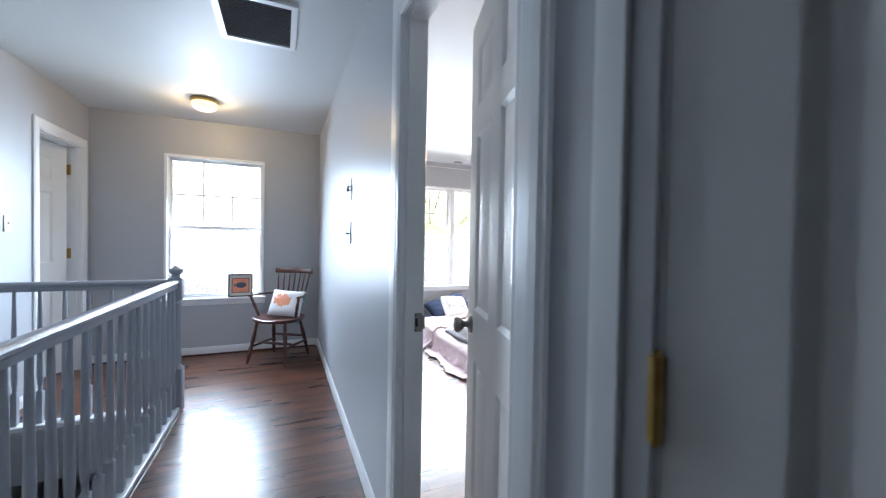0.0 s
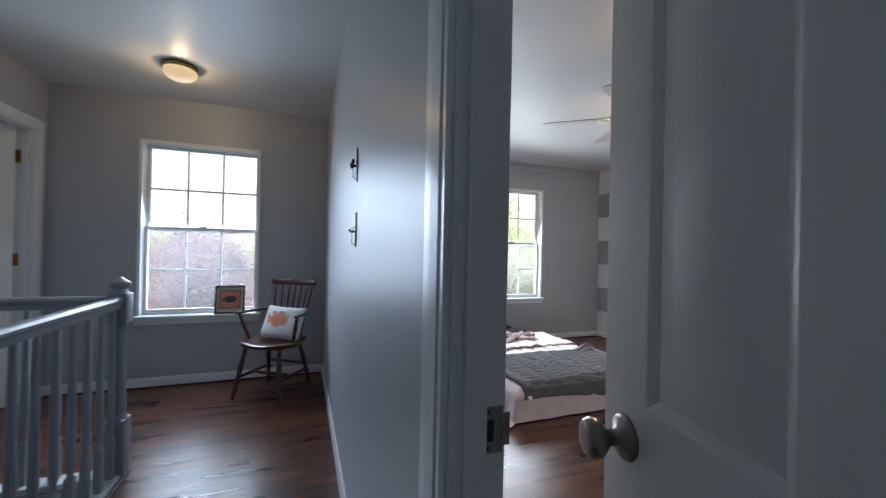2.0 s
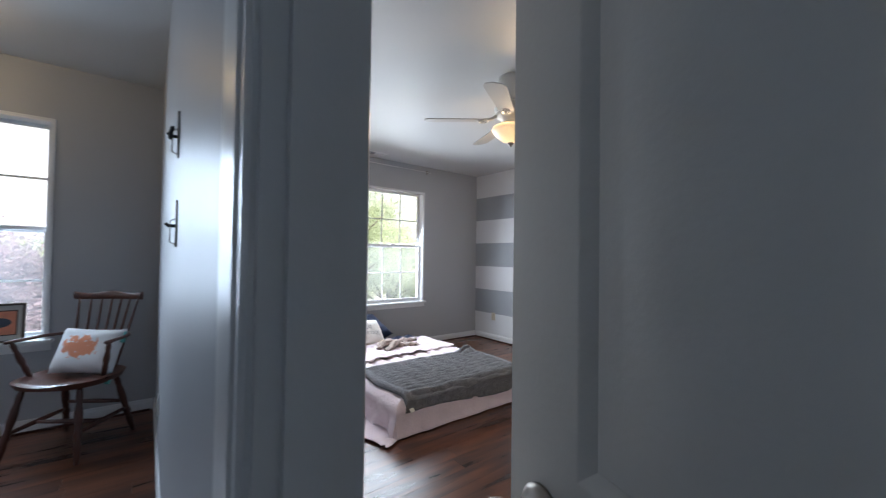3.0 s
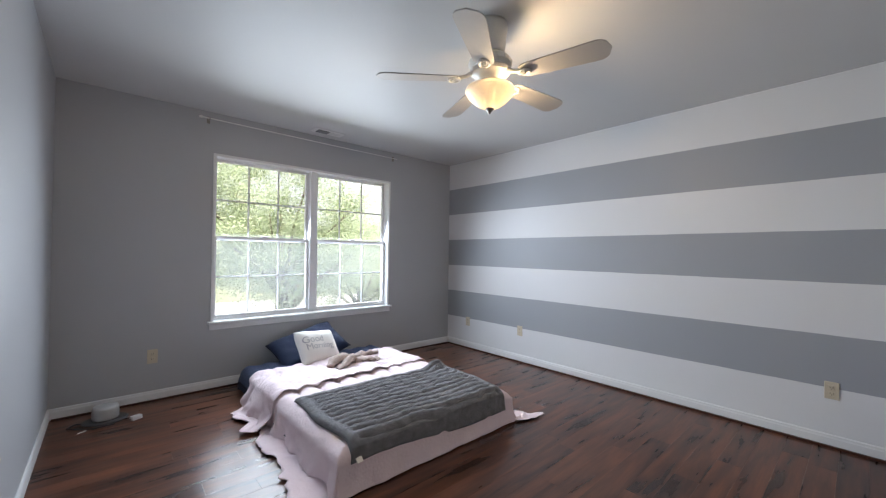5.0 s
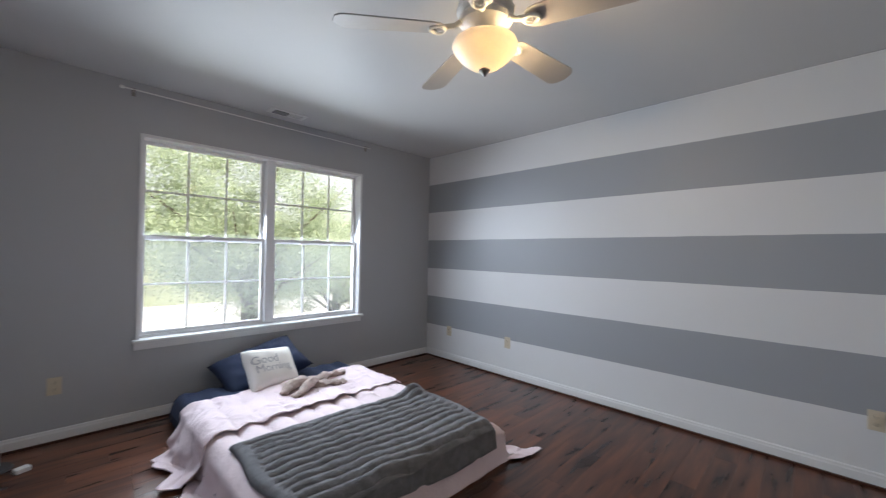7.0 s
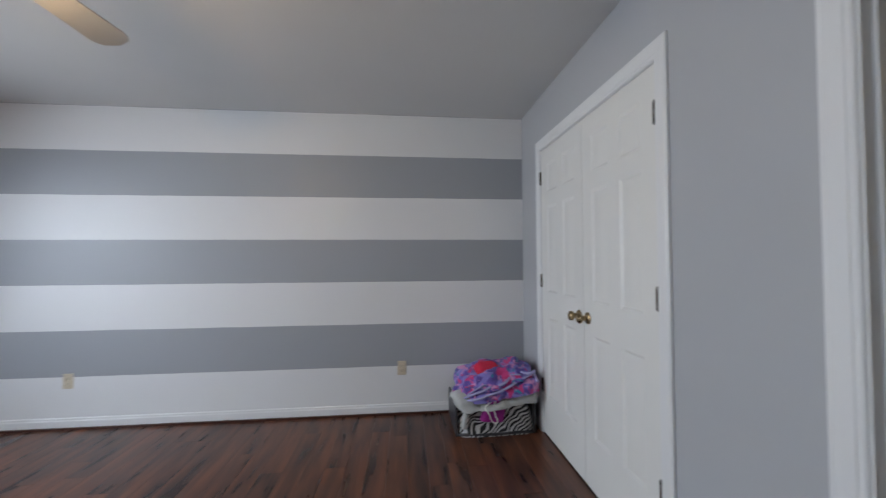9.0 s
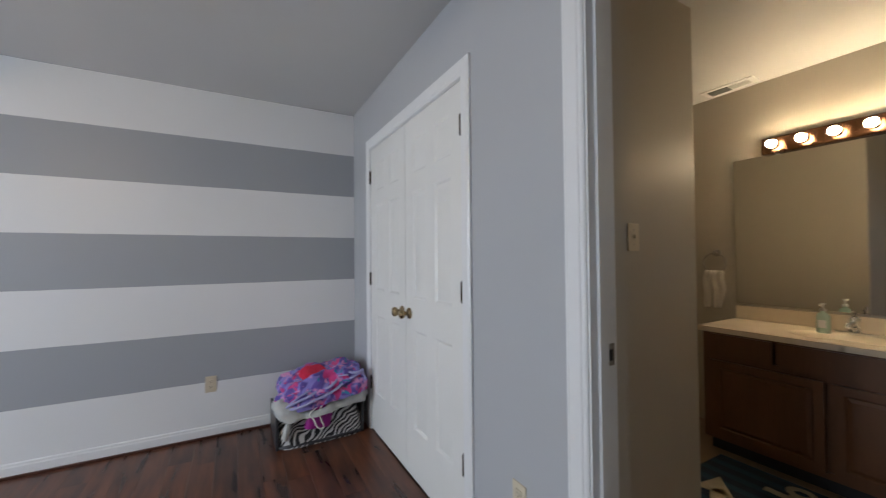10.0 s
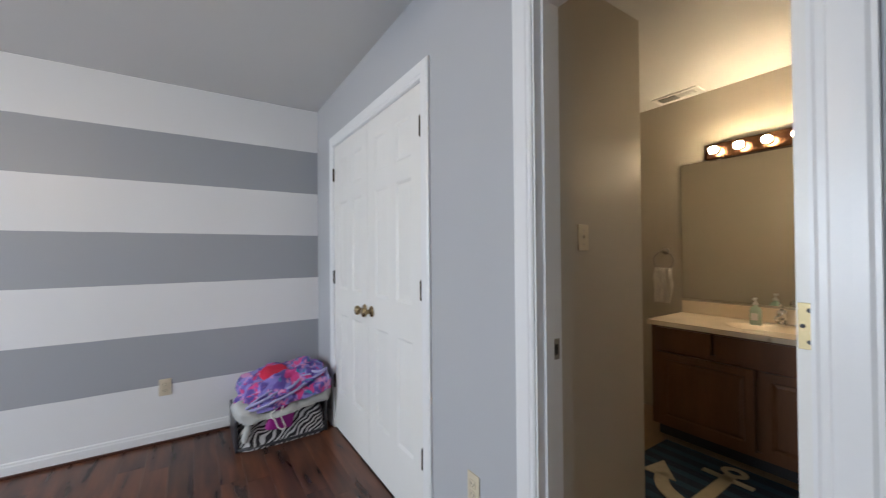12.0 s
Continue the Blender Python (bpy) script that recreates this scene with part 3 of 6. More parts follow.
part("lip", soft_box(0.082, 0.097, DY1 - 0.0065, DY1 - 0.0035, 0.905, 0.955, 0.001, 1), NICKEL, strike)
DOOR_SWING = 16
# leaf local x runs from hinge to latch; its inner face (bedroom side) is local y = 0
door("door_bedroom", pose(0.104, DY0 + 0.003, 0.012, 0, 0, 90 - DOOR_SWING), DY1 - DY0 - 0.006, DZ - 0.016, 0.035,
     "white six-panel bedroom door standing ajar with nickel knob", hinge=BRASS, hinge_side=0, knob_z=0.915, foot=-FZ)

# doorway at the hall's end where the walk begins, leaf folded back into the room
doorway("door_frame_start", pose(RX0, -0.245, 0), RX1 - RX0, DZ, 0.085, "white door frame at the hall's end", both=True, stop=0.6)
door("door_start", pose(RX1 + 0.006, -0.249, 0.012, 0, 0, -86), 0.779, DZ - 0.016, 0.035, "white six-panel door standing wide open", hinge_side=0)

# hall west doorway with its leaf ajar into the far room
doorway("door_frame_hall_west", pose(HX0, LY0, 0, 0, 0, 90), LY1 - LY0, DZ, 0.12, "white moulded door frame in the hall", stop=0.42)
door("door_hall_west", pose(HX0 - 0.122, LY1 - 0.016, 0.012, 0, 0, -90 - 30), LY1 - LY0 - 0.008, DZ - 0.016, 0.035,
     "white six-panel door standing ajar with brass hinges", hinge_side=0, knob_z=0.915)

for z in (0.30, 1.067, 1.822):
    plate = solid("jamb_hinge", soft_box(HX0 - 0.118, HX0 - 0.062, LY1 - 0.0055, LY1 - 0.003, z - 0.045, z + 0.045, 0.0008, 1), BRASS,
                  label="brass hinge leaf on the hall door jamb", category="hinge", group="hall door hinges")
    part("barrel", tube([(HX0 - 0.118, LY1 - 0.010, z - 0.045), (HX0 - 0.118, LY1 - 0.010, z + 0.045)], 0.007, 10), BRASS, plate)

# bathroom doorway, leaf swung out of sight against the bathroom wall
doorway("door_frame_bathroom", pose(TX1, 0, 0, 0, 0, 180), TX1 - TX0, DZ, 0.11, "white worn door frame of the bathroom", stop=0.42, z0=FZ)
bdoor = door("door_bathroom", pose(TX0 - 0.008, -0.022, 0.012, 0, 0, -90), TX1 - TX0 - 0.008, DZ - 0.016, 0.035,
             "white bathroom door standing open with brass hinge plates", hinge_side=0, hinges=(), foot=-FZ)
for z in (0.29, 1.055, 1.81):
    plate = part("hinge_plate", soft_box(-0.003, -0.0005, 0.009, 0.0325, z - 0.001, z + 0.080, 0.0008, 1), PALEBRASS, bdoor, "brass hinge plate let into the door edge")
    for y, dz in ((0.017, 0.012), (0.026, 0.0395), (0.017, 0.067)):
        part("screw", lathe([(0.004, 0), (0.003, 0.0008), (0, 0.001)], 10), BLACK, plate).matrix_local = pose(-0.003, y, z + dz, 0, -90, 0)
bstrike = solid("strike_plate", soft_box(TX1 - 0.0045, TX1 - 0.002, -0.10, -0.062, 0.90, 0.965, 0.0006, 1), NICKEL,
                label="dark nickel strike plate on the bathroom jamb", category="strike plate")
part("hole", boxes((TX1 - 0.0052, TX1 - 0.0042, -0.092, -0.07, 0.915, 0.948)), DARK, bstrike)
# closet: casing and two closed leaves
closet = thing("closet_frame", pose(CX1, 0, 0, 0, 0, 180), "white moulded closet door casing", "door frame", kind="structure")
part("casing", casing_bm(CX1 - CX0, DZ, z0=FZ), TRIM, closet)
part("jamb", boxes((-0.018, 0.001, -0.002, 0.112, FZ, DZ - 0.001), (CX1 - CX0 - 0.001, CX1 - CX0 + 0.018, -0.002, 0.112, FZ, DZ - 0.001), (-0.018, CX1 - CX0 + 0.018, -0.002, 0.112, DZ - 0.001, DZ + 0.018)), TRIM, closet)
cw = (CX1 - CX0) / 2 - 0.004
door("closet_door", pose(CX0 + 0.002, -0.036, 0.012), cw, DZ - 0.016, 0.035, "closed white six-panel closet door with brass knob",
     knob=OLDBRASS, hinge=AGED, hinge_side=1, knob_faces=(1,), knob_z=0.885, stile=0.10, backset=0.05, foot=-FZ)
door("closet_door", pose(CX1 - 0.002, -0.001, 0.012, 0, 0, 180), cw, DZ - 0.016, 0.035, "closed white six-panel closet door with brass knob",
             knob=OLDBRASS, hinge=AGED, hinge_side=0, knob_faces=(0,), knob_z=0.885, stile=0.10, backset=0.05, foot=-FZ)


# ---- windows ----
def sash(parent, x0, x1, z0, z1, y, cols=3, rows=2, fr=0.024):
    """One sash with its frame, muntins and pane; y is its middle."""
    s = part("sash", boxes((x0, x0 + fr, y - 0.016, y + 0.016, z0, z1), (x1 - fr, x1, y - 0.016, y + 0.016, z0, z1),
                           (x0 + fr, x1 - fr, y - 0.016, y + 0.016, z0, z0 + fr), (x0 + fr, x1 - fr, y - 0.016, y + 0.016, z1 - fr, z1)), VINYL, parent)
    gx0, gx1, gz0, gz1 = x0 + fr, x1 - fr, z0 + fr, z1 - fr
    for i in range(1, cols):
        c = gx0 + (gx1 - gx0) * i / cols
        part("muntin", boxes((c - 0.0075, c + 0.0075, y + 0.001, y + 0.009, gz0, gz1)), VINYL, s)
    for j in range(1, rows):
        c = gz0 + (gz1 - gz0) * j / rows
        part("muntin", boxes((gx0, gx1, y + 0.0015, y + 0.0085, c - 0.0075, c + 0.0075)), VINYL, s)
    pane = part("pane", boxes((gx0, gx1, y - 0.005, y - 0.002, gz0, gz1)), GLASS, s)
    pane.visible_shadow = False
    return s


def window(name, x0, x1, z0, z1, y, units, meet, label):
    """A double-hung window in a wall whose inner face is at y; its stool stands out into the room."""
    w = thing(name, pose(0, 0, 0), label, "window", kind="structure")
    part("window_frame", boxes((x0, x0 + 0.010, y - 0.012, y + 0.15, z0, z1), (x1 - 0.010, x1, y - 0.012, y + 0.15, z0, z1),
                               (x0 + 0.010, x1 - 0.010, y - 0.012, y + 0.15, z1 - 0.010, z1), (x0 + 0.010, x1 - 0.010, y + 0.05, y + 0.15, z0, z0 + 0.02)), VINYL, w)
    part("casing", boxes((x0 - 0.014, x0, y - 0.012, y, z0, z1 + 0.014), (x1, x1 + 0.014, y - 0.012, y, z0, z1 + 0.014), (x0, x1, y - 0.012, y, z1, z1 + 0.014)), TRIM, w)
    part("window_sill", soft_box(x0 - 0.035, x1 + 0.035, y - 0.055, y + 0.05, z0 - 0.022, z0 + 0.002, 0.006), TRIM, w)
    part("apron", soft_box(x0 - 0.025, x1 + 0.025, y - 0.016, y, z0 - 0.075, z0 - 0.022, 0.004), TRIM, w)
    span = (x1 - x0 - 0.02 - (units - 1) * 0.075) / units
    for k in range(units):
        a = x0 + 0.010 + k * (span + 0.075)
        if k:
            part("mullion", soft_box(a - 0.075, a, y + 0.02, y + 0.15, z0 + 0.02, z1 - 0.010, 0.004), VINYL, w)
        sash(w, a, a + span, meet - 0.02, z1 - 0.010, y + 0.115)
        sash(w, a, a + span, z0 + 0.02, meet + 0.02, y + 0.078)
        part("insect_screen", boxes((a + 0.01, a + span - 0.01, y + 0.143, y + 0.144, z0 + 0.025, meet)), SCREEN, w, "fine grey insect screen").visible_shadow = False
        part("sash_lock", soft_box(a + span / 2 - 0.03, a + span / 2 + 0.03, y + 0.058, y + 0.085, meet + 0.02, meet + 0.032, 0.003), VINYL, w)
    return w


window("window_bedroom", WX0, WX1, WZ0, WZ1, BY1, 2, 1.312, "white double window of two hung sashes with grilles")
window("window_hall", VX0, VX1, VZ0, VZ1, HY1, 1, 1.33, "white double-hung window with grilles at the hall's end")

# ---- hall things ----
def railing():
    r = thing("stair_railing", pose(-1.08, 2.67, 0), "grey-white painted wooden stair railing with turned balusters", "railing")
    bm = soft_box(-0.045, 0.045, -0.045, 0.045, 0.0, 0.30, 0.006)
    lathe([(0.044, 0.30), (0.038, 0.315), (0.030, 0.33), (0.036, 0.35), (0.034, 0.38), (0.030, 0.55), (0.026, 0.74), (0.034, 0.76), (0.030, 0.775), (0.042, 0.79)], 20, bm=bm)
    b2 = soft_box(-0.043, 0.043, -0.043, 0.043, 0.79, 0.945, 0.006)
    me = bpy.data.meshes.new("tmp")
    b2.to_mesh(me)
    bm.from_mesh(me)
    lathe([(0.040, 0.945), (0.030, 0.955), (0.026, 0.965), (0.038, 0.978), (0.043, 0.99), (0.040, 1.003), (0.026, 1.012), (0.018, 1.018), (0.010, 1.026), (0, 1.028)], 20, bm=bm)
    smooth_by_angle(part("newel_post", bm, RAIL, r), 35)
    # rails, profile across the run
    prof = [(-0.018, -0.055), (0.018, -0.055), (0.020, -0.030), (0.030, -0.020), (0.031, -0.008), (0.022, 0.002), (0.008, 0.006), (-0.008, 0.006), (-0.022, 0.002), (-0.031, -0.008), (-0.030, -0.020), (-0.020, -0.030)]
    def rail(p, q):
        b = bmesh.new()
        d = (Vector(q) - Vector(p)).normalized()
        side = Vector((d.y, -d.x, 0))
        rings = [[b.verts.new(Vector(e) + side * u + Vector((0, 0, w))) for u, w in prof] for e in (p, q)]
        n = len(prof)
        for i in range(n):
            b.faces.new((rings[0][i], rings[0][(i + 1) % n], rings[1][(i + 1) % n], rings[1][i]))
        b.faces.new(rings[0]), b.faces.new(rings[1])
        bmesh.ops.recalc_face_normals(b, faces=b.faces[:])
        return b
    top = 0.925
    smooth_by_angle(part("handrail", rail((0, -0.043, top), (0, -2.62, top)), RAIL, r), 40)
    smooth_by_angle(part("handrail", rail((-0.043, 0, top), (-0.985, 0, top)), RAIL, r), 40)
    part("curb", soft_box(-0.06, 0.035, -2.78, -0.046, 0.0, 0.032, 0.006), TRIM, r, "white painted curb board")
    part("curb", soft_box(-0.995, -0.046, -0.05, 0.045, 0.0, 0.032, 0.006), TRIM, r, "white painted curb board")
    part("toe_moulding", soft_box(0.036, 0.052, -2.78, 0.03, 0.0, 0.014, 0.004), SHOE, r, "dark walnut toe moulding")
    b = soft_box(-0.016, 0.016, -0.016, 0.016, 0.032, 0.235, 0.002, 1)
    lathe([(0.015, 0.235), (0.011, 0.243), (0.009, 0.25), (0.013, 0.258), (0.010, 0.266), (0.0135, 0.285), (0.0165, 0.33), (0.015, 0.5), (0.012, 0.72), (0.0095, top - 0.05)], 12, bm=b)
    first = smooth_by_angle(part("baluster", b, RAIL, r), 40)
    first.location = (0, -0.07, 0)
    for k in range(1, 22):
        o = new("baluster", first.data)
        o.parent, o.location = r, (0, -0.07 - 0.1153 * k, 0)
    for k in range(8):
        o = new("baluster", first.data)
        o.parent, o.location = r, (-0.1225 - 0.1195 * k, 0, 0)
    return r


railing()


def switch_plate(m, label):
    s = thing("light_switch", m, label, "switch")
    w = 0.07
    part("plate", soft_box(-w / 2, w / 2, -0.006, 0, -0.057, 0.057, 0.003), IVORY, s)
    part("toggle", soft_box(-0.005, 0.005, -0.016, -0.006, -0.004, 0.010, 0.002), IVORY, s)
    for z in (-0.03, 0.03):
        part("screw", lathe([(0.003, 0), (0.002, 0.001), (0, 0.0012)], 8), NICKEL, s).matrix_local = pose(0, -0.006, z, 90)
    return s


def outlet(m, label, mat_=IVORY):
    s = thing("wall_outlet", m, label, "outlet", "wall outlets")
    part("plate", soft_box(-0.035, 0.035, -0.006, 0, -0.057, 0.057, 0.003), mat_, s)
    for z in (-0.02, 0.02):
        f = part("socket", soft_box(-0.016, 0.016, -0.008, -0.005, z - 0.014, z + 0.014, 0.004), mat_, s)
        part("slots", boxes((-0.008, -0.006, -0.0085, -0.0075, z - 0.003, z + 0.007), (0.006, 0.008, -0.0085, -0.0075, z - 0.003, z + 0.007),
                            (-0.002, 0.002, -0.0085, -0.0075, z - 0.010, z - 0.006)), DARK, f)
    return s


switch_plate(pose(HX0, 2.93, 1.30, 0, 0, 90), "ivory light switch on the hall wall")
outlet(pose(0, 3.13, 0.33, 0, 0, -90), "white outlet low on the hall wall", WHITE_PLASTIC)
outlet(pose(BX1, 3.561, 0.315, 0, 0, -90), "ivory outlet on the striped wall")
outlet(pose(BX1, 4.404, 0.305, 0, 0, -90), "ivory outlet on the striped wall near the corner")
outlet(pose(BX1, 1.04, 0.33, 0, 0, -90), "ivory outlet on the striped wall beside the laundry")
outlet(pose(0.68, BY1, 0.32), "ivory outlet on the grey wall under the window side")
outlet(pose(1.865, 0, 0.36, 0, 0, 180), "ivory outlet between closet and bathroom door")
switch_plate(pose(1.785, -0.547, 1.30, 0, 0, -90), "ivory light switch inside the bathroom")


def wall_hook(z0, z1, disc):
    """A narrow metal bracket on the hall wall."""
    h = thing("wall_hook", pose(0, 1.86, z0), "slim dark metal picture bracket on the hall wall" if not disc else "slim dark metal bracket with a round disc", "hook", "wall brackets")
    n = z1 - z0
    part("bar", soft_box(-0.006, 0.0, -0.012, 0.012, 0, n, 0.002), NICKEL, h)
    part("stem", tube([(-0.004, 0, n * 0.45), (-0.022, 0, n * 0.45), (-0.030, 0, n * 0.50)], 0.005, 10), BLACK, h)
    part("loop", tube([(-0.006, -0.008, n * 0.06), (-0.018, -0.008, n * 0.10), (-0.018, -0.008, n * 0.55), (-0.006, -0.008, n * 0.60)], 0.0022, 6), NICKEL, h)
    if disc:
        d = lathe([(0, -0.004), (0.020, -0.004), (0.022, 0), (0.018, 0.006), (0, 0.008)], 20)
        bmesh.ops.transform(d, matrix=pose(-0.020, 0.002, n * 0.52, 0, -80, 0), verts=d.verts[:])
        part("disc", d, BLACK, h, "dark round disc", True)
    return h


wall_hook(1.475, 1.615, True)
wall_hook(1.205, 1.345, False)


def hall_lamp():
    l = thing("ceiling_lamp", pose(-1.03, 3.37, H), "small round flush ceiling lamp glowing warm with brass rim", "ceiling lamp")
    part("rim", lathe([(0.085, 0), (0.105, -0.004), (0.110, -0.016), (0.104, -0.028), (0.096, -0.030), (0.0, -0.030)], 32), BRASS, l, "brass rim", True)
    part("shade", lathe([(0.098, -0.031), (0.102, -0.042), (0.097, -0.060), (0.082, -0.080), (0.055, -0.094), (0.02, -0.104), (0, -0.1045)], 32), HALLGLASS, l, "lit ribbed glass shade", True).visible_shadow = False
    return l


hall_lamp()
hp = new("hall_bulb", bpy.data.lights.new("hall_bulb", "POINT"))
hp.data.energy, hp.data.color, hp.data.shadow_soft_size = HALL_W, (1.0, 0.72, 0.40), 0.03
hp.location = (-1.03, 3.37, H - 0.065)


def return_vent():
    x0, x1, y0, y1 = -0.735, -0.325, 1.60, 2.09
    v = thing("ceiling_vent", pose((x0 + x1) / 2, (y0 + y1) / 2, H), "white framed return-air grille with dark slats in the ceiling", "vent")
    w, d = (x1 - x0) / 2, (y1 - y0) / 2
    part("backing", boxes((-w + 0.03, w - 0.03, -d + 0.03, d - 0.03, -0.002, 0.0)), DARK, v)
    part("frame", boxes((-w, -w + 0.032, -d, d, -0.014, 0), (w - 0.032, w, -d, d, -0.014, 0), (-w + 0.032, w - 0.032, -d, -d + 0.032, -0.014, 0), (-w + 0.032, w - 0.032, d - 0.032, d, -0.014, 0)), WHITE_PLASTIC, v)
    n = 24
    b = boxes((-w + 0.032, w - 0.032, -0.0012, 0.0012, -0.011, -0.001))
    bmesh.ops.rotate(b, verts=b.verts[:], cent=(0, 0, -0.006), matrix=Matrix.Rotation(radians(-35), 3, "X"))
    first = part("slat", b, VENTGREY, v)
    for k in range(n):
        o = first if k == 0 else new("slat", first.data)
        o.parent, o.location = v, (0, -d + 0.036 + (2 * d - 0.072) * (k + 0.5) / n, 0)
    return v


VENTGREY = material("vent_grey", (0.30, 0.30, 0.31), 0.5, 0.05)
return_vent()


def register(m, label):
    v = thing("ceiling_register", m, label, "vent", "ceiling registers")
    part("plate", soft_box(-0.16, 0.16, -0.07, 0.07, -0.008, 0, 0.003), WHITE_PLASTIC, v)
    part("opening", boxes((-0.12, 0.0, -0.04, 0.04, -0.0095, -0.0082)), DARK, v)
    for k in range(5):
        y = -0.034 + 0.017 * k
        part("louvre", boxes((-0.122, 0.002, y - 0.002, y + 0.002, -0.016, -0.0096)), VENTGREY, v)
        part("louvre", boxes((0.01, 0.125, y - 0.003, y + 0.003, -0.012, -0.0082)), WHITE_PLASTIC, v)
    return v


register(pose(2.075, 4.60, H, 0, 0, 0), "small white air register in the bedroom ceiling")
register(pose(2.13, -2.17, H - 0.03, 0, 0, 180), "small white air register in the bathroom ceiling")


def windsor_chair(m):
    c = thing("windsor_chair", m, "dark cherry comb-back windsor armchair with turned legs", "chair")
    def seat_fn(u, v, under=False):
        a = 2 * math.pi * u
        r = v
        x = 0.245 * math.copysign(abs(math.cos(a)) ** 0.75, math.cos(a)) * r
        y = 0.215 * math.copysign(abs(math.sin(a)) ** 0.8, math.sin(a)) * r
        if under:
            return (x * 0.93, y * 0.93, 0.405)
        dish = 0.018 * (1 - r * r) + (0.010 * (1 - (x / 0.12) ** 2) * max(0, -y) / 0.2 if abs(x) < 0.12 else 0)
        return (x, y, 0.445 - dish + 0.006 * r ** 6 - (0.012 if r > 0.98 else 0))
    b = sheet(lambda u, v: seat_fn(u, v), 40, 12)
    sheet(lambda u, v: seat_fn(u, v, True), 40, 2, b)
    sheet(lambda u, v: tuple(Vector(seat_fn(u, 1)) * (1 - v) + Vector(seat_fn(u, 1, True)) * v), 40, 3, b)
    bmesh.ops.remove_doubles(b, verts=b.verts[:], dist=0.0005)
    bmesh.ops.recalc_face_normals(b, faces=b.faces[:])
    smooth_by_angle(part("seat", b, CHAIRWOOD, c), 40)
    feet = []
    for sx, sy in ((-1, -1), (1, -1), (-1, 1), (1, 1)):
        top = Vector((0.15 * sx, 0.13 * sy, 0.41))
        foot = Vector((0.205 * sx, 0.215 * sy + 0.01, 0.0))
        n = 15
        rad = [0.013, 0.015, 0.017, 0.014, 0.018, 0.020, 0.020, 0.018, 0.015, 0.021, 0.015, 0.019, 0.017, 0.014, 0.011]
        part("leg", tube([top.lerp(foot, k / (n - 1)) for k in range(n)], 0.015, 12, radii=rad), CHAIRWOOD, c, "turned leg", True)
        feet.append((top, foot))
    mids = [t.lerp(f, 0.60) for t, f in feet]
    def stick(a, d, r=0.009, bulge=1.5):
        n = 9
        return tube([Vector(a).lerp(Vector(d), k / (n - 1)) for k in range(n)], r, 10, radii=[r * (1 + (bulge - 1) * math.sin(math.pi * k / (n - 1))) for k in range(n)])
    part("stretcher", stick(mids[0], mids[2]), CHAIRWOOD, c, "", True)
    part("stretcher", stick(mids[1], mids[3]), CHAIRWOOD, c, "", True)
    part("stretcher", stick(mids[0].lerp(mids[2], 0.45), mids[1].lerp(mids[3], 0.45)), CHAIRWOOD, c, "", True)
    part("stretcher", stick(mids[2].lerp(feet[2][0], 0.2), mids[3].lerp(feet[3][0], 0.2)), CHAIRWOOD, c, "", True)
    # arm bow round the back, resting on short posts
    arm = []
    for k in range(25):
        a = math.pi * (k / 24)
        arm.append((-0.27 * math.cos(a), -0.06 + 0.30 * math.sin(a) ** 0.8 - (0.0 if 2 < k < 22 else 0.05), 0.655))
    b = tube(arm, 0.014, 10)
    bmesh.ops.scale(b, vec=(1, 1, 0.7), verts=b.verts[:], space=Matrix.Translation((0, 0, -0.655)))
    part("arm_rail", b, CHAIRWOOD, c, "", True)
    for sx in (-1, 1):
        n = 9
        part("arm_post", tube([Vector((0.20 * sx, -0.03, 0.43)).lerp(Vector((0.265 * sx, -0.08, 0.65)), k / (n - 1)) for k in range(n)], 0.012, 10,
                              radii=[0.010, 0.013, 0.016, 0.013, 0.018, 0.016, 0.012, 0.014, 0.010]), CHAIRWOOD, c, "", True)
    def crest(u, v):
        x = -0.215 + 0.43 * u
        bow = 0.03 * (1 - (2 * u - 1) ** 2)
        zt = 0.905 + 0.018 * math.cos(2 * math.pi * (u - 0.5)) * (1 - abs(2 * u - 1)) + 0.012 * abs(2 * u - 1) ** 3
        zb = 0.862
        a = 2 * math.pi * v
        return (x, 0.265 + bow + 0.011 * math.cos(a), (zt + zb) / 2 + (zt - zb) / 2 * math.sin(a))
    b = sheet(crest, 28, 12)
    bmesh.ops.remove_doubles(b, verts=b.verts[:], dist=0.0005)
    bmesh.ops.holes_fill(b, edges=[e for e in b.edges if e.is_boundary])
    bmesh.ops.recalc_face_normals(b, faces=b.faces[:])
    part("crest_rail", b, CHAIRWOOD, c, "shaped top rail", True)
    for k in range(7):
        f = (k - 3) / 3
        part("spindle", stick((0.13 * f, 0.16 + 0.03 * (1 - f * f), 0.43), (0.185 * f, 0.268 + 0.03 * (1 - f * f), 0.87), 0.0055, 1.5), CHAIRWOOD, c, "", True)
    return c


windsor_chair(pose(-0.415, 3.66, 0, 0, 0, -33))


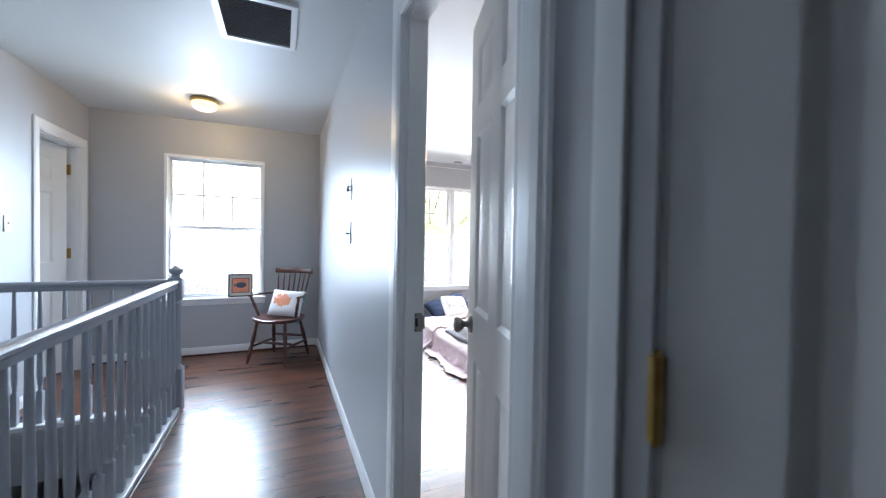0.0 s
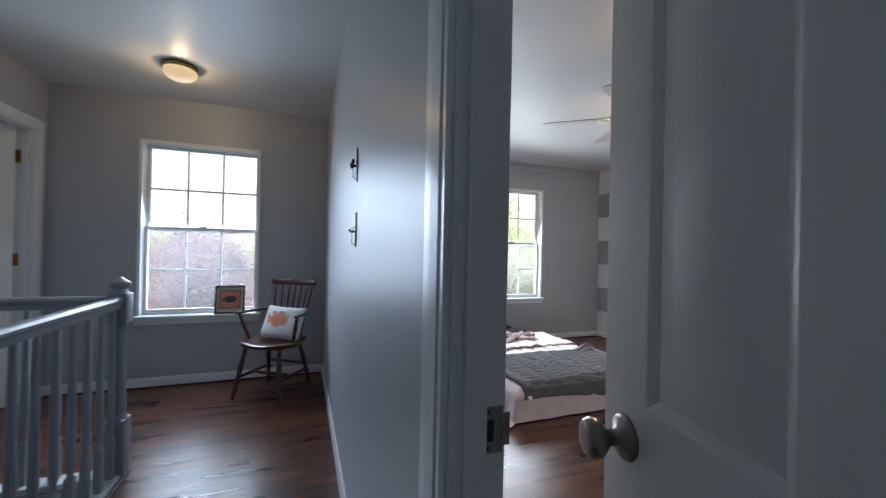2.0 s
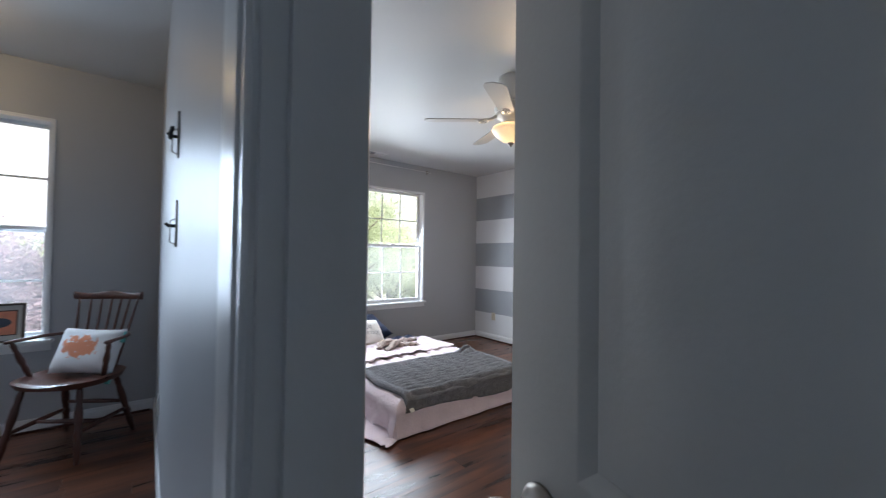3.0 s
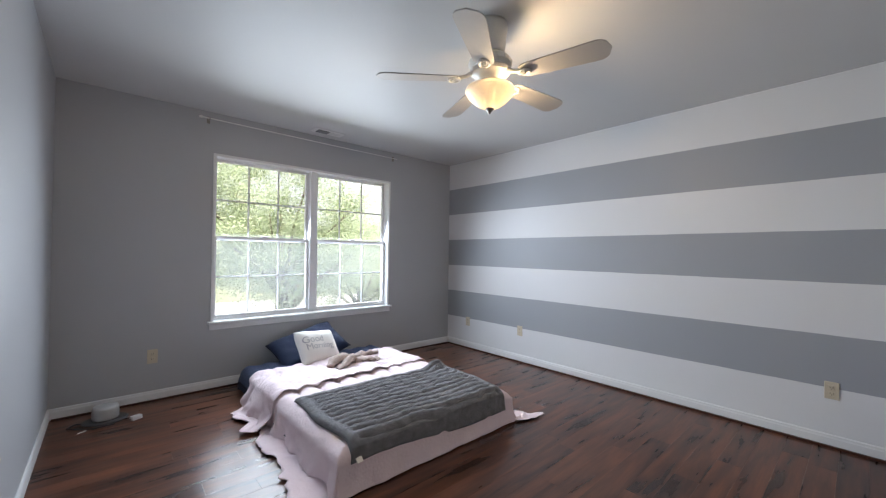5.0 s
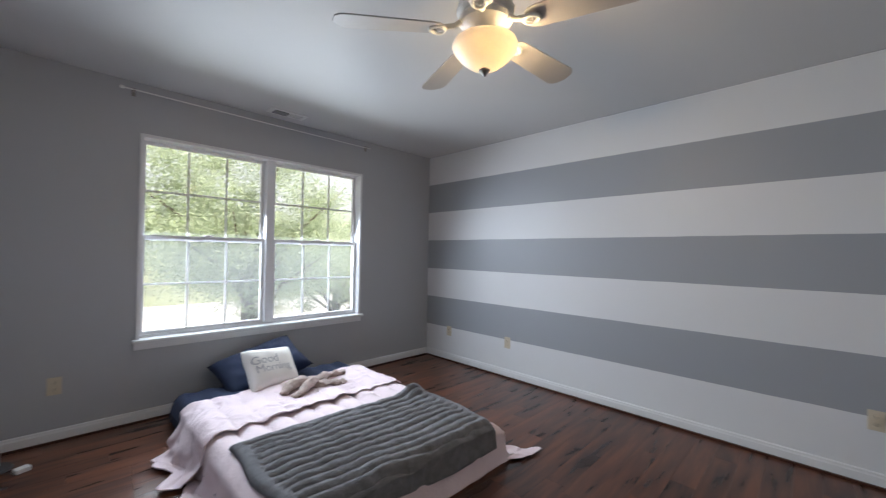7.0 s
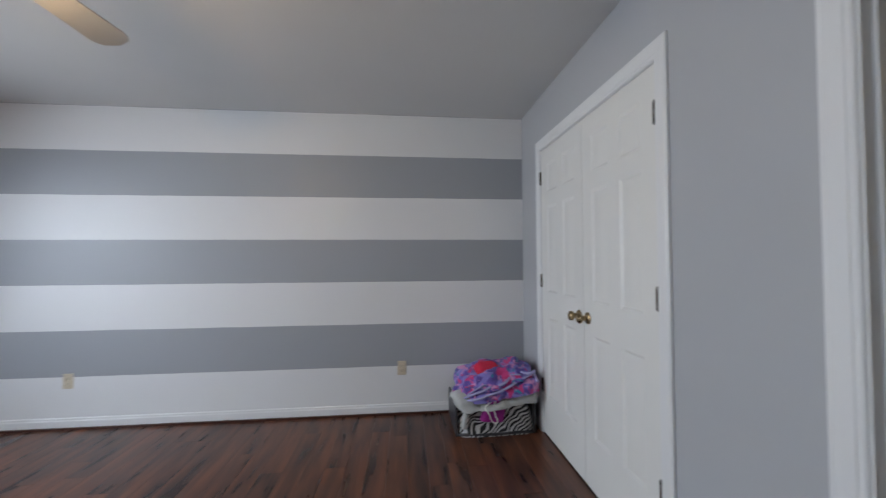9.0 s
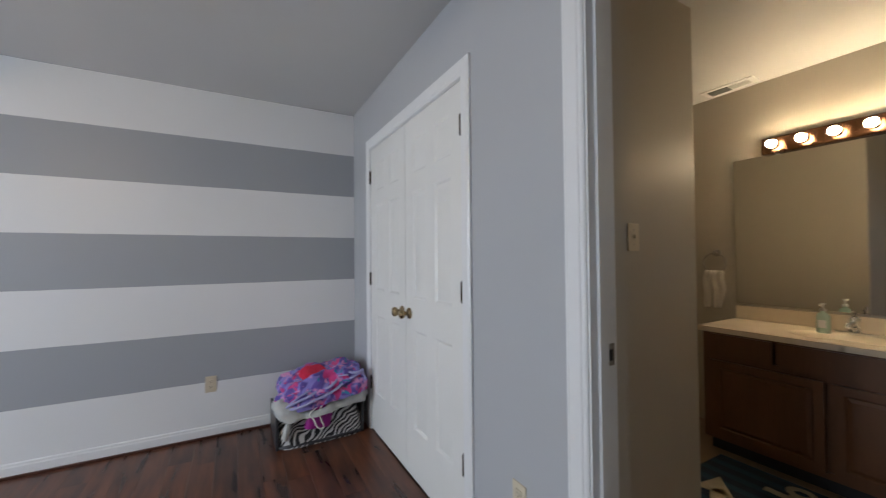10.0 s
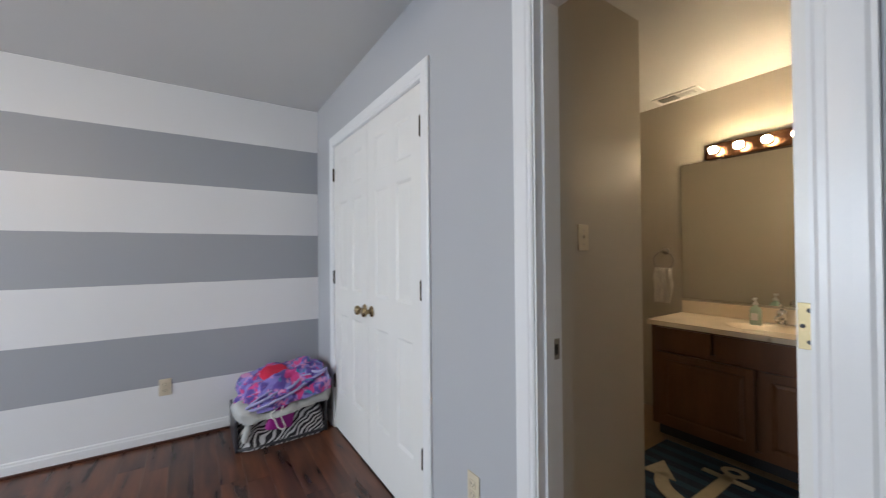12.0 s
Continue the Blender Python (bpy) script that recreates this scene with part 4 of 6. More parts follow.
def pillow_bm(w, h, t, n=22, seed=0, wrinkle=0.004):
    """A stuffed cushion lying in the xz plane, thickness along y, centred."""
    rnd = Vector((seed * 3.1, seed * 1.7, 0))
    bm = bmesh.new()
    def fn(u, v, s):
        a, b = 2 * u - 1, 2 * v - 1
        x = a * w / 2 * (1 - 0.06 * (1 - b * b))
        z = b * h / 2 * (1 - 0.06 * (1 - a * a))
        th = t / 2 * ((1 - a ** 4) * (1 - b ** 4)) ** 0.5
        wr = wrinkle * noise.noise(Vector((x * 14, s, z * 14)) + rnd) * (1 - a ** 6) * (1 - b ** 6)
        return (x, s * (th + wr), z)
    sheet(lambda u, v: fn(u, v, -1), n, n, bm)
    sheet(lambda u, v: fn(u, v, 1), n, n, bm)
    bmesh.ops.remove_doubles(bm, verts=bm.verts[:], dist=0.0008)
    bmesh.ops.recalc_face_normals(bm, faces=bm.faces[:])
    return bm


FISHPRINT = material("cushion_print", (0.76, 0.76, 0.77), 0.85, 0.04, 8, 400, 0.15)


def fish_factor(n, l, o):
    s = n.new("ShaderNodeSeparateXYZ")
    l.new(o, s.inputs[0])
    w = n.new("ShaderNodeTexNoise")
    w.inputs["Scale"].default_value, w.inputs["Detail"].default_value = 34.0, 4.0
    l.new(o, w.inputs["Vector"])
    dx = math_node(n, l, "DIVIDE", math_node(n, l, "ADD", s.outputs["X"], 0.02), 0.12)
    dz = math_node(n, l, "DIVIDE", math_node(n, l, "SUBTRACT", s.outputs["Z"], 0.015), 0.075)
    r = math_node(n, l, "ADD", math_node(n, l, "MULTIPLY", dx, dx), math_node(n, l, "MULTIPLY", dz, dz))
    q = math_node(n, l, "MULTIPLY_ADD", w.outputs["Fac"], 3.4, math_node(n, l, "SUBTRACT", r, 1.45))
    return math_node(n, l, "LESS_THAN", q, 0.95)


mix_in(FISHPRINT, fish_factor, (0.78, 0.30, 0.17))
cushion = solid("cushion", pillow_bm(0.36, 0.28, 0.12, seed=1, wrinkle=0.010), FISHPRINT, True, "white cushion with a coral fish print on the chair", "cushion")
cushion.matrix_world = pose(-0.345, 3.685, 0.567, -24, 2, -32)
TEAL = material("teal_tassel", (0.12, 0.42, 0.40), 0.9, 0.2, 40, 300, 0.4)
for p in ((0.168, 0.0, 0.125), (0.165, 0.0, -0.125)):
    b = tube([p, (p[0] + 0.012, p[1] - 0.01, p[2] - 0.02), (p[0] + 0.014, p[1] - 0.012, p[2] - 0.07)], 0.01, 8, radii=[0.007, 0.010, 0.014])
    part("tassel", b, TEAL, cushion, "teal tassel")


def picture():
    p = thing("framed_picture", pose(-0.80, 4.048, 0.603, -7, 0, 0), "small dark framed print of a fish leaning at the window", "picture")
    w, h = 0.235, 0.245
    part("frame", boxes((-w / 2, -w / 2 + 0.014, -0.016, 0, 0, h), (w / 2 - 0.014, w / 2, -0.016, 0, 0, h), (-w / 2 + 0.014, w / 2 - 0.014, -0.016, 0, 0, 0.014), (-w / 2 + 0.014, w / 2 - 0.014, -0.016, 0, h - 0.014, h)), FRAMEWOOD, p)
    part("mat_board", boxes((-w / 2 + 0.014, w / 2 - 0.014, -0.008, -0.002, 0.014, h - 0.014)), MATBOARD, p, "pale grey mat board")
    part("print", boxes((-0.077, 0.077, -0.0095, -0.0082, 0.050, 0.195)), CORAL, p, "coral orange print")
    f = lathe([(0, 0), (1, 0), (1, 0.001), (0, 0.0012)], 28)
    bmesh.ops.transform(f, matrix=pose(0.005, -0.0097, 0.125, 90) @ Matrix.Diagonal((0.052, 0.030, 1, 1)), verts=f.verts[:])
    part("print_border", boxes((-0.084, -0.077, -0.0096, -0.0083, 0.043, 0.202), (0.077, 0.084, -0.0096, -0.0083, 0.043, 0.202), (-0.077, 0.077, -0.0096, -0.0083, 0.043, 0.050), (-0.077, 0.077, -0.0096, -0.0083, 0.195, 0.202)), FRAMEWOOD, p)
    part("fish", f, INK, p, "dark fish shape")
    t = bmesh.new()
    v = [t.verts.new(q) for q in ((-0.040, -0.0105, 0.125), (-0.068, -0.0105, 0.147), (-0.061, -0.0105, 0.125), (-0.068, -0.0105, 0.103))]
    t.faces.new(v)
    bmesh.ops.solidify(t, geom=t.faces[:], thickness=0.0008)
    part("fish_tail", t, INK, p)
    return p


picture()

# ---- bedroom things ----
def ceiling_fan():
    f = thing("ceiling_fan", pose(1.91, 2.244, H), "white five-blade ceiling fan with lit glass bowl", "ceiling fan")
    part("canopy", lathe([(0.0, 0), (0.088, 0), (0.092, -0.02), (0.084, -0.09), (0.078, -0.15), (0.074, -0.18), (0, -0.18)], 36), FAN_WHITE, f, "", True)
    smooth_by_angle(part("motor_housing", lathe([(0.06, -0.18), (0.098, -0.185), (0.112, -0.20), (0.116, -0.225), (0.104, -0.245), (0.112, -0.255), (0.102, -0.272), (0.07, -0.29), (0.058, -0.31), (0.07, -0.337), (0.0, -0.339)], 36), FAN_WHITE, f), 30)
    for k in range(10):
        part("housing_panel", soft_box(-0.018, 0.018, -0.117, -0.110, -0.222, -0.204, 0.002, 1), FAN_WHITE, f).matrix_local = pose(0, 0, 0, 0, 0, 36 * k)
    for k in range(5):
        ang = -3.5 + 72 * k
        # bracket with its scroll ring
        b = tube([(0.095, 0, -0.262), (0.13, 0, -0.285), (0.165, 0, -0.292), (0.20, 0, -0.300)], 0.011, 8, radii=[0.013, 0.010, 0.012, 0.016])
        ring = [(0.195 + 0.030 * math.cos(a), 0.026 * math.sin(a), -0.304) for a in [2 * math.pi * j / 18 for j in range(19)]]
        tube(ring, 0.008, 8, bm=b)
        o = part("blade_arm", b, FAN_WHITE, f, "", True)
        o.matrix_local = pose(0, 0, 0, 0, 0, ang)
        bl = bmesh.new()
        n = 26
        def half(x):
            u = (x - 0.175) / 0.435
            w = 0.052 + 0.020 * u
            if u < 0.12:
                w *= math.sqrt(max(0.0, 1 - ((0.12 - u) / 0.12) ** 2)) * 0.35 + 0.65
            if u > 0.85:
                w *= math.sqrt(max(0.0, 1 - ((u - 0.85) / 0.15) ** 2))
            return w
        xs = [0.175 + 0.435 * j / n for j in range(n + 1)]
        up = [(x, half(x)) for x in xs]
        loop = up + [(x, -y) for x, y in reversed(up) if y > 1e-6]
        vs = [bl.verts.new((x, y, 0)) for x, y in loop]
        bl.faces.new(vs)
        r = bmesh.ops.extrude_face_region(bl, geom=bl.faces[:])
        bmesh.ops.translate(bl, vec=(0, 0, 0.006), verts=[v for v in r["geom"] if isinstance(v, bmesh.types.BMVert)])
        bmesh.ops.recalc_face_normals(bl, faces=bl.faces[:])
        o = part("blade", bl, BLADE, f)
        o.matrix_local = pose(0, 0, -0.300, 0, 0, ang) @ pose(0, 0, 0, -11, 0, 0)
    part("light_bowl", lathe([(0.058, -0.338), (0.112, -0.341), (0.128, -0.349), (0.133, -0.361), (0.127, -0.378), (0.110, -0.400), (0.088, -0.421), (0.063, -0.440), (0.033, -0.452), (0.0, -0.455)], 40), BOWL, f, "frosted glass bowl lit warm", True).visible_shadow = False
    part("finial", lathe([(0, -0.452), (0.018, -0.453), (0.024, -0.458), (0.018, -0.465), (0.010, -0.472), (0.006, -0.482), (0, -0.486)], 20), NICKEL, f, "dark metal finial", True)
    return f


ceiling_fan()
fp = new("fan_bulb", bpy.data.lights.new("fan_bulb", "POINT"))
fp.data.energy, fp.data.color, fp.data.shadow_soft_size = FAN_W, (1.0, 0.72, 0.42), 0.05
fp.location = (1.91 + 0.05, 2.244 - 0.03, H - 0.355)


def curtain_rod():
    r = thing("curtain_rod", pose(0.98, 4.73, 2.36), "thin white curtain rod above the bedroom window", "curtain rod")
    part("rod", tube([(0, 0, 0), (1.52, 0, -0.009)], 0.0052, 10), WHITE_PLASTIC, r)
    part("rod_inner", tube([(0.62, 0, -0.004), (2.05, 0, -0.010)], 0.0036, 10), WHITE_PLASTIC, r)
    for x in (0.06, 2.03):
        b = soft_box(x - 0.012, x + 0.012, 0.062, 0.07, -0.03, 0.03, 0.002, 1)
        tube([(x, 0.064, 0), (x, 0, -0.008), (x, -0.008, 0.004)], 0.004, 8, bm=b)
        part("bracket", b, NICKEL, r, "metal rod bracket")
    part("end_cap", lathe([(0, -0.016), (0.011, -0.012), (0.012, 0.006), (0.008, 0.012), (0, 0.014)], 12), WHITE_PLASTIC, r).matrix_local = pose(-0.006, 0, 0, 0, 90, 0)
    return r


curtain_rod()

# mattress and bedding
MX0, MX1, MY0, MY1, MH = 1.27, 2.66, 2.655, 4.615, 0.215


def mattress():
    b = bmesh.new()
    def top(u, v):
        x, y = MX0 + (MX1 - MX0) * u, MY0 + (MY1 - MY0) * v
        e = min(u, 1 - u) * (MX1 - MX0), min(v, 1 - v) * (MY1 - MY0)
        edge = 1.0
        for d in e:
            if d < 0.07:
                edge *= math.sqrt(max(0.0, 1 - ((0.07 - d) / 0.07) ** 2)) * 0.5 + 0.5
        return (x, y, MH * edge + 0.012 * math.sin((x - MX0) / (MX1 - MX0) * math.pi * 9) ** 2 * edge - 0.006)
    sheet(top, 60, 60, b)
    sheet(lambda u, v: (MX0 + 0.03 + (MX1 - MX0 - 0.06) * u, MY0 + 0.03 + (MY1 - MY0 - 0.06) * v, 0.002), 2, 2, b)
    def side(u, v):
        a = 4 * u
        k = int(min(a, 3.9999))
        f = a - k
        cs = [(0, 0), (1, 0), (1, 1), (0, 1), (0, 0)]
        cu = cs[k][0] + (cs[k + 1][0] - cs[k][0]) * f, cs[k][1] + (cs[k + 1][1] - cs[k][1]) * f
        t = top(*cu)
        bulge = 0.02 * math.sin(math.pi * v)
        cx, cy = (MX0 + MX1) / 2, (MY0 + MY1) / 2
        inx = 0.03 * v - bulge
        return (t[0] - math.copysign(inx, t[0] - cx) * (abs(t[0] - cx) > (MX1 - MX0) / 2 - 0.01), t[1] - math.copysign(inx, t[1] - cy) * (abs(t[1] - cy) > (MY1 - MY0) / 2 - 0.01), t[2] * (1 - v) + 0.002 * v)
    sheet(side, 160, 8, b)
    bmesh.ops.recalc_face_normals(b, faces=b.faces[:])
    o = solid("air_mattress", b, NAVY, True, "low navy flocked air mattress on the floor", "mattress")
    o.location.z = FZ
    return o


mattress()


def drape(X, Y, lift, wr, flare=0.10, seed=0.0, tufts=1.0):
    """A point of a cloth laid over the mattress: on top inside its outline, down its sides and out on the floor beyond it."""
    x0, x1, y0 = MX0 - 0.004, MX1 + 0.004, MY0 - 0.004
    ox = x0 - X if X < x0 else (X - x1 if X > x1 else 0.0)
    oy = y0 - Y if Y < y0 else 0.0
    o = math.hypot(ox, oy)
    n1 = noise.noise(Vector((X * 4 + seed, Y * 4, 0.3)))
    n2 = noise.noise(Vector((X * 12 + seed, Y * 9, 1.7)))
    crease = 0.5 - abs(noise.noise(Vector((X * 7 + seed + 1.5 * n2, Y * 11, 4.1))))
    across = min(1.0, max(0.0, (X - MX0) / (MX1 - MX0)))
    tuft = tufts * 0.026 * abs(math.sin(across * math.pi * 9)) ** 0.7 * min(1.0, 8 * across, 8 * (1 - across))
    z = MH + lift
    if o < 1e-6:
        e = min(X - x0, x1 - X, Y - y0)
        z -= 0.045 * max(0.0, 1 - e / 0.07) ** 2
        return (X, Y, z + tuft + wr * (0.4 * n1 + 0.3 * n2 + 0.5 * crease))
    z -= 0.045
    wr = wr * (0.15 if oy > ox else 0.80)
    ux, uy = (math.copysign(ox, X - x0) / o, -oy / o)
    fall = min(o, z)
    t = fall / z
    run = (X if oy > ox else Y)
    fold = wr * 1.4 * t * math.sin(run * 13 + 5 * n1) + wr * 0.8 * t * math.sin(run * 29 + 4 * n2) + wr * 0.22 * t * t * math.sin(run * 61 + 7 * n1)
    out = flare * t * t + fold + (o - fall) * 0.85
    px = (x0 if X < x0 else (x1 if X > x1 else X)) + ux * out
    py = (y0 if Y < y0 else Y) + uy * out
    rest = 0.006 + lift * 0.4 + (0.014 * max(0.0, crease) + 0.008 * abs(n2) if o > fall else 0.0)
    return (px, py, max(rest, z + tuft * (1 - t) ** 2 - fall + 0.5 * wr * n2 * t))


def cloth(name, x0, x1, y0, y1, nu, nv, lift, wr, mat_, label, category, thick=0.004, flare=0.1, seed=0.0, edge=None, ridge=None, tufts=1.0):
    def fn(u, v):
        X, Y = x0 + (x1 - x0) * u, y0 + (y1 - y0) * v
        if edge:
            X, Y = edge(X, Y, u, v)
        p = drape(X, Y, lift, wr, flare, seed, tufts)
        if ridge:
            p = (p[0], p[1], p[2] + ridge(X, Y, u, v))
        return p
    b = sheet(fn, nu, nv)
    ob = solid(name, b, mat_, True, label, category)
    ob.location.z = FZ
    thicken(ob, thick, 1.0)
    return ob


# fitted sheet over the foot two thirds, hanging to the floor on one side
def sheet_edge(X, Y, u, v):
    if u < 0.5:
        X += 0.09 * (0.5 - u) * math.sin(v * 8 + 1.0)
    if u > 0.85 and v < 0.18:
        X += 0.30 * (u - 0.85) / 0.15 * (1 - v / 0.18) ** 0.6
    if u < 0.14 and v < 0.34:
        X -= 0.11 * (1 - u / 0.14) * math.sin(math.pi * v / 0.34)
    return X, Y


cloth("bed_sheet", MX0 - 0.27, MX1 + 0.17, MY0 - 0.178, 4.165, 150, 150, 0.008, 0.018, PINK, "pale pink sheet draped over the mattress onto the floor", "sheet", 0.003, 0.025, 0.0, sheet_edge)


# upper coverlet, pushed back, with a scalloped hem
def cover_edge(X, Y, u, v):
    Y += (1 - v) * (0.018 * abs(math.sin(u * math.pi * 8)) + 0.05 * u)
    Y += v * 0.02 * math.sin(u * 15)
    if u < 0.35:
        X += (0.35 - u) * (0.10 * math.sin(v * 7) + 0.42 * v * v)
        X += (0.35 - u) * 0.55 * max(0.0, 1 - v / 0.3) ** 2
    return X, Y


cloth("coverlet", MX0 - 0.32, MX1 - 0.02, 3.595, 4.185, 170, 120, 0.030, 0.034, PINK, "crumpled pale pink coverlet folded back on the bed", "blanket", 0.006, 0.10, 4.0, cover_edge, tufts=0.5)


# ribbed plush throw across the foot: wavy ribs with deep grooves, a thick rolled hem and one pushed-up corner
def throw_edge(X, Y, u, v):
    X += 0.05 * v * (u - 0.2) + 0.012 * math.sin(v * 9 + u * 3)
    Y += 0.012 * math.sin(u * 7) - 0.035 * u * (1 - v) - 0.02 * u
    return X, Y


def throw_ridge(X, Y, u, v):
    w = 0.9 * noise.noise(Vector((X * 3.2, Y * 2.4, 2.2))) + 0.35 * noise.noise(Vector((X * 11, Y * 7, 5.2)))
    k = abs(math.sin(math.pi * (v * 13 + 0.55 * w)))
    nap = 0.0022 * noise.noise(Vector((X * 70, Y * 70, 1.0)))
    e = min(u * 1.24, (1 - u) * 1.24, v * 0.8, (1 - v) * 0.8)
    roll = math.sqrt(max(0.0, 1 - (1 - min(e, 0.034) / 0.034) ** 2))
    inner = min(1.0, max(0.0, (e - 0.045) / 0.02))
    hump = 0.05 * math.exp(-((u - 0.93) / 0.06) ** 2 - ((v - 0.95) / 0.06) ** 2)
    sag = 0.008 * noise.noise(Vector((X * 4, Y * 4, 7.0)))
    return 0.032 * roll - 0.022 * inner * (1 - k ** 0.55) + nap * roll + (hump + sag) * roll


cloth("knit_throw", 1.335, 2.575, MY0 - 0.045, 3.415, 240, 320, 0.027, 0.010, GREYKNIT, "dark grey ribbed plush throw across the foot of the bed", "blanket", 0.003, 0.03, 8.0, throw_edge, throw_ridge, tufts=0.2)
tag = part("care_tag", soft_box(-0.018, 0.018, -0.002, 0.002, -0.028, 0.0, 0.0008, 1), CREAM, bpy.data.objects["knit_throw"], "small white care label")
tag.matrix_local = pose(1.372, MY0 - 0.020, 0.19, -40, 0, 8)

npil = solid("navy_pillow", pillow_bm(0.68, 0.43, 0.18, seed=3, wrinkle=0.014), NAVY, True, "navy blue pillow propped against the wall", "pillow")
npil.matrix_world = pose(1.89, 4.54, 0.275, -62, -13, 5)
wpil = solid("cream_pillow", pillow_bm(0.41, 0.335, 0.17, 30, seed=5, wrinkle=0.007), CREAM, True, "small cream pillow lettered Good morning on the bed", "pillow")
wpil.matrix_world = pose(1.865, 4.29, 0.312, -38, 6, 14)


def lettering(text, size, m, parent, mat_):
    cu = bpy.data.curves.new("lettering", "FONT")
    cu.body, cu.size, cu.align_x, cu.extrude = text, size, "CENTER", 0.0006
    tmp = bpy.data.objects.new("lettering", cu)
    scene.collection.objects.link(tmp)
    me = bpy.data.meshes.new_from_object(tmp.evaluated_get(bpy.context.evaluated_depsgraph_get()))
    bpy.data.objects.remove(tmp)
    me.materials.clear()
    me.materials.append(mat_)
    # follow the cushion's swelling face
    for v in me.vertices:
        p = m @ v.co
        a, b = p.x / 0.205, p.z / 0.1675
        a, b = max(-1, min(1, a)), max(-1, min(1, b))
        th = 0.082 * ((1 - a ** 4) * (1 - b ** 4)) ** 0.5
        v.co = (p.x, -th - 0.009 + (p.y if abs(p.y) < 0.002 else 0), p.z)
    o = new("lettering", me)
    o.parent = parent
    return o


lettering("Good", 0.09, pose(-0.085, 0, 0.015, 90), wpil, GREYPRINT)
lettering("Morning", 0.082, pose(-0.035, 0, -0.052, 90), wpil, GREYPRINT)


def plush():
    """A limp plush comforter: a flat rumpled body, a head and knotted limbs thrown over one another."""
    b = bmesh.new()
    limbs = [([(-0.20, -0.02, 0.035), (-0.14, 0.03, 0.06), (-0.07, 0.035, 0.075), (0.0, 0.01, 0.05)], [0.024, 0.034, 0.036, 0.028]),
             ([(-0.19, -0.10, 0.022), (-0.13, -0.085, 0.045), (-0.06, -0.04, 0.07), (0.0, 0.0, 0.06), (0.05, 0.05, 0.045)], [0.016, 0.024, 0.028, 0.028, 0.022]),
             ([(-0.03, 0.0, 0.05), (0.06, 0.015, 0.062), (0.13, 0.04, 0.052), (0.21, 0.06, 0.035), (0.25, 0.05, 0.024)], [0.026, 0.026, 0.022, 0.034, 0.024]),
             ([(0.0, -0.02, 0.045), (0.05, -0.07, 0.040), (0.12, -0.09, 0.030), (0.17, -0.075, 0.022)], [0.026, 0.024, 0.020, 0.014]),
             ([(-0.08, 0.05, 0.05), (-0.02, 0.085, 0.045), (0.06, 0.08, 0.035), (0.12, 0.09, 0.024)], [0.020, 0.024, 0.020, 0.014])]
    for pts, radii in limbs:
        fine, rr = [], []
        for i in range(len(pts) - 1):
            for k in range(10):
                f = k / 10
                fine.append(Vector(pts[i]).lerp(Vector(pts[i + 1]), f))
                rr.append(radii[i] + (radii[i + 1] - radii[i]) * f)
        fine.append(Vector(pts[-1])), rr.append(radii[-1] * 0.5)
        tube(fine, 0.03, 18, bm=b, radii=rr)
    for v in b.verts:
        n = noise.noise(v.co * 26) * 0.020 + noise.noise(v.co * 60) * 0.008
        v.co += Vector((0.7 * n, 0.9 * n, n))
        v.co.z = max(0.0, v.co.z * 0.85)
    bmesh.ops.recalc_face_normals(b, faces=b.faces[:])
    o = solid("plush_blanket", b, PLUSH, True, "crumpled beige plush comforter lying on the bed", "blanket")
    o.matrix_world = pose(2.06, 3.96, FZ + MH + 0.034, 0, 0, 8) @ Matrix.Diagonal((1.3, 1.2, 1.0, 1))
    return o


plush()


GADGET = material("dark_grey_plastic", (0.07, 0.07, 0.075), 0.5, 0.1, 20)
PALEGREY = material("pale_grey_plastic", (0.42, 0.42, 0.42), 0.45, 0.06, 20)


def floor_gadget():
    g = thing("sound_machine", pose(0.40, 4.56, FZ), "round pale grey gadget on a dark base on the floor", "device")
    part("tray", lathe([(0, 0), (0.125, 0), (0.13, 0.006), (0.122, 0.016), (0, 0.02)], 32, squash=0.75), GADGET, g)
    part("drum", lathe([(0.0, 0.021), (0.072, 0.021), (0.076, 0.03), (0.076, 0.095), (0.070, 0.108), (0.058, 0.112), (0.0, 0.114)], 32), PALEGREY, g, "", True)
    part("cord", tube([(-0.1, 0.0, 0.006), (-0.16, 0.03, 0.006), (-0.2, -0.02, 0.006), (-0.14, -0.08, 0.006), (-0.06, -0.13, 0.006), (0.05, -0.12, 0.006)], 0.004, 6), BLACK, g)
    return g


floor_gadget()
ad = solid("power_adaptor", soft_box(-0.032, 0.032, -0.022, 0.022, 0.0, 0.028, 0.006), WHITE_PLASTIC, label="small white power adaptor lying on the floor", category="adaptor")
ad.matrix_world = pose(0.567, 4.45, FZ + 0.001, 0, 0, 25)
part("prong", boxes((-0.05, -0.03, -0.008, -0.005, 0.012, 0.016), (-0.05, -0.03, 0.005, 0.008, 0.012, 0.016)), NICKEL, ad)
sc = solid("paper_scrap", soft_box(-0.025, 0.025, -0.006, 0.006, 0, 0.003, 0.001, 1), CREAM, label="small pale scrap on the floor", category="scrap")
sc.matrix_world = pose(0.28, 4.42, FZ + 0.001, 0, 0, 35)


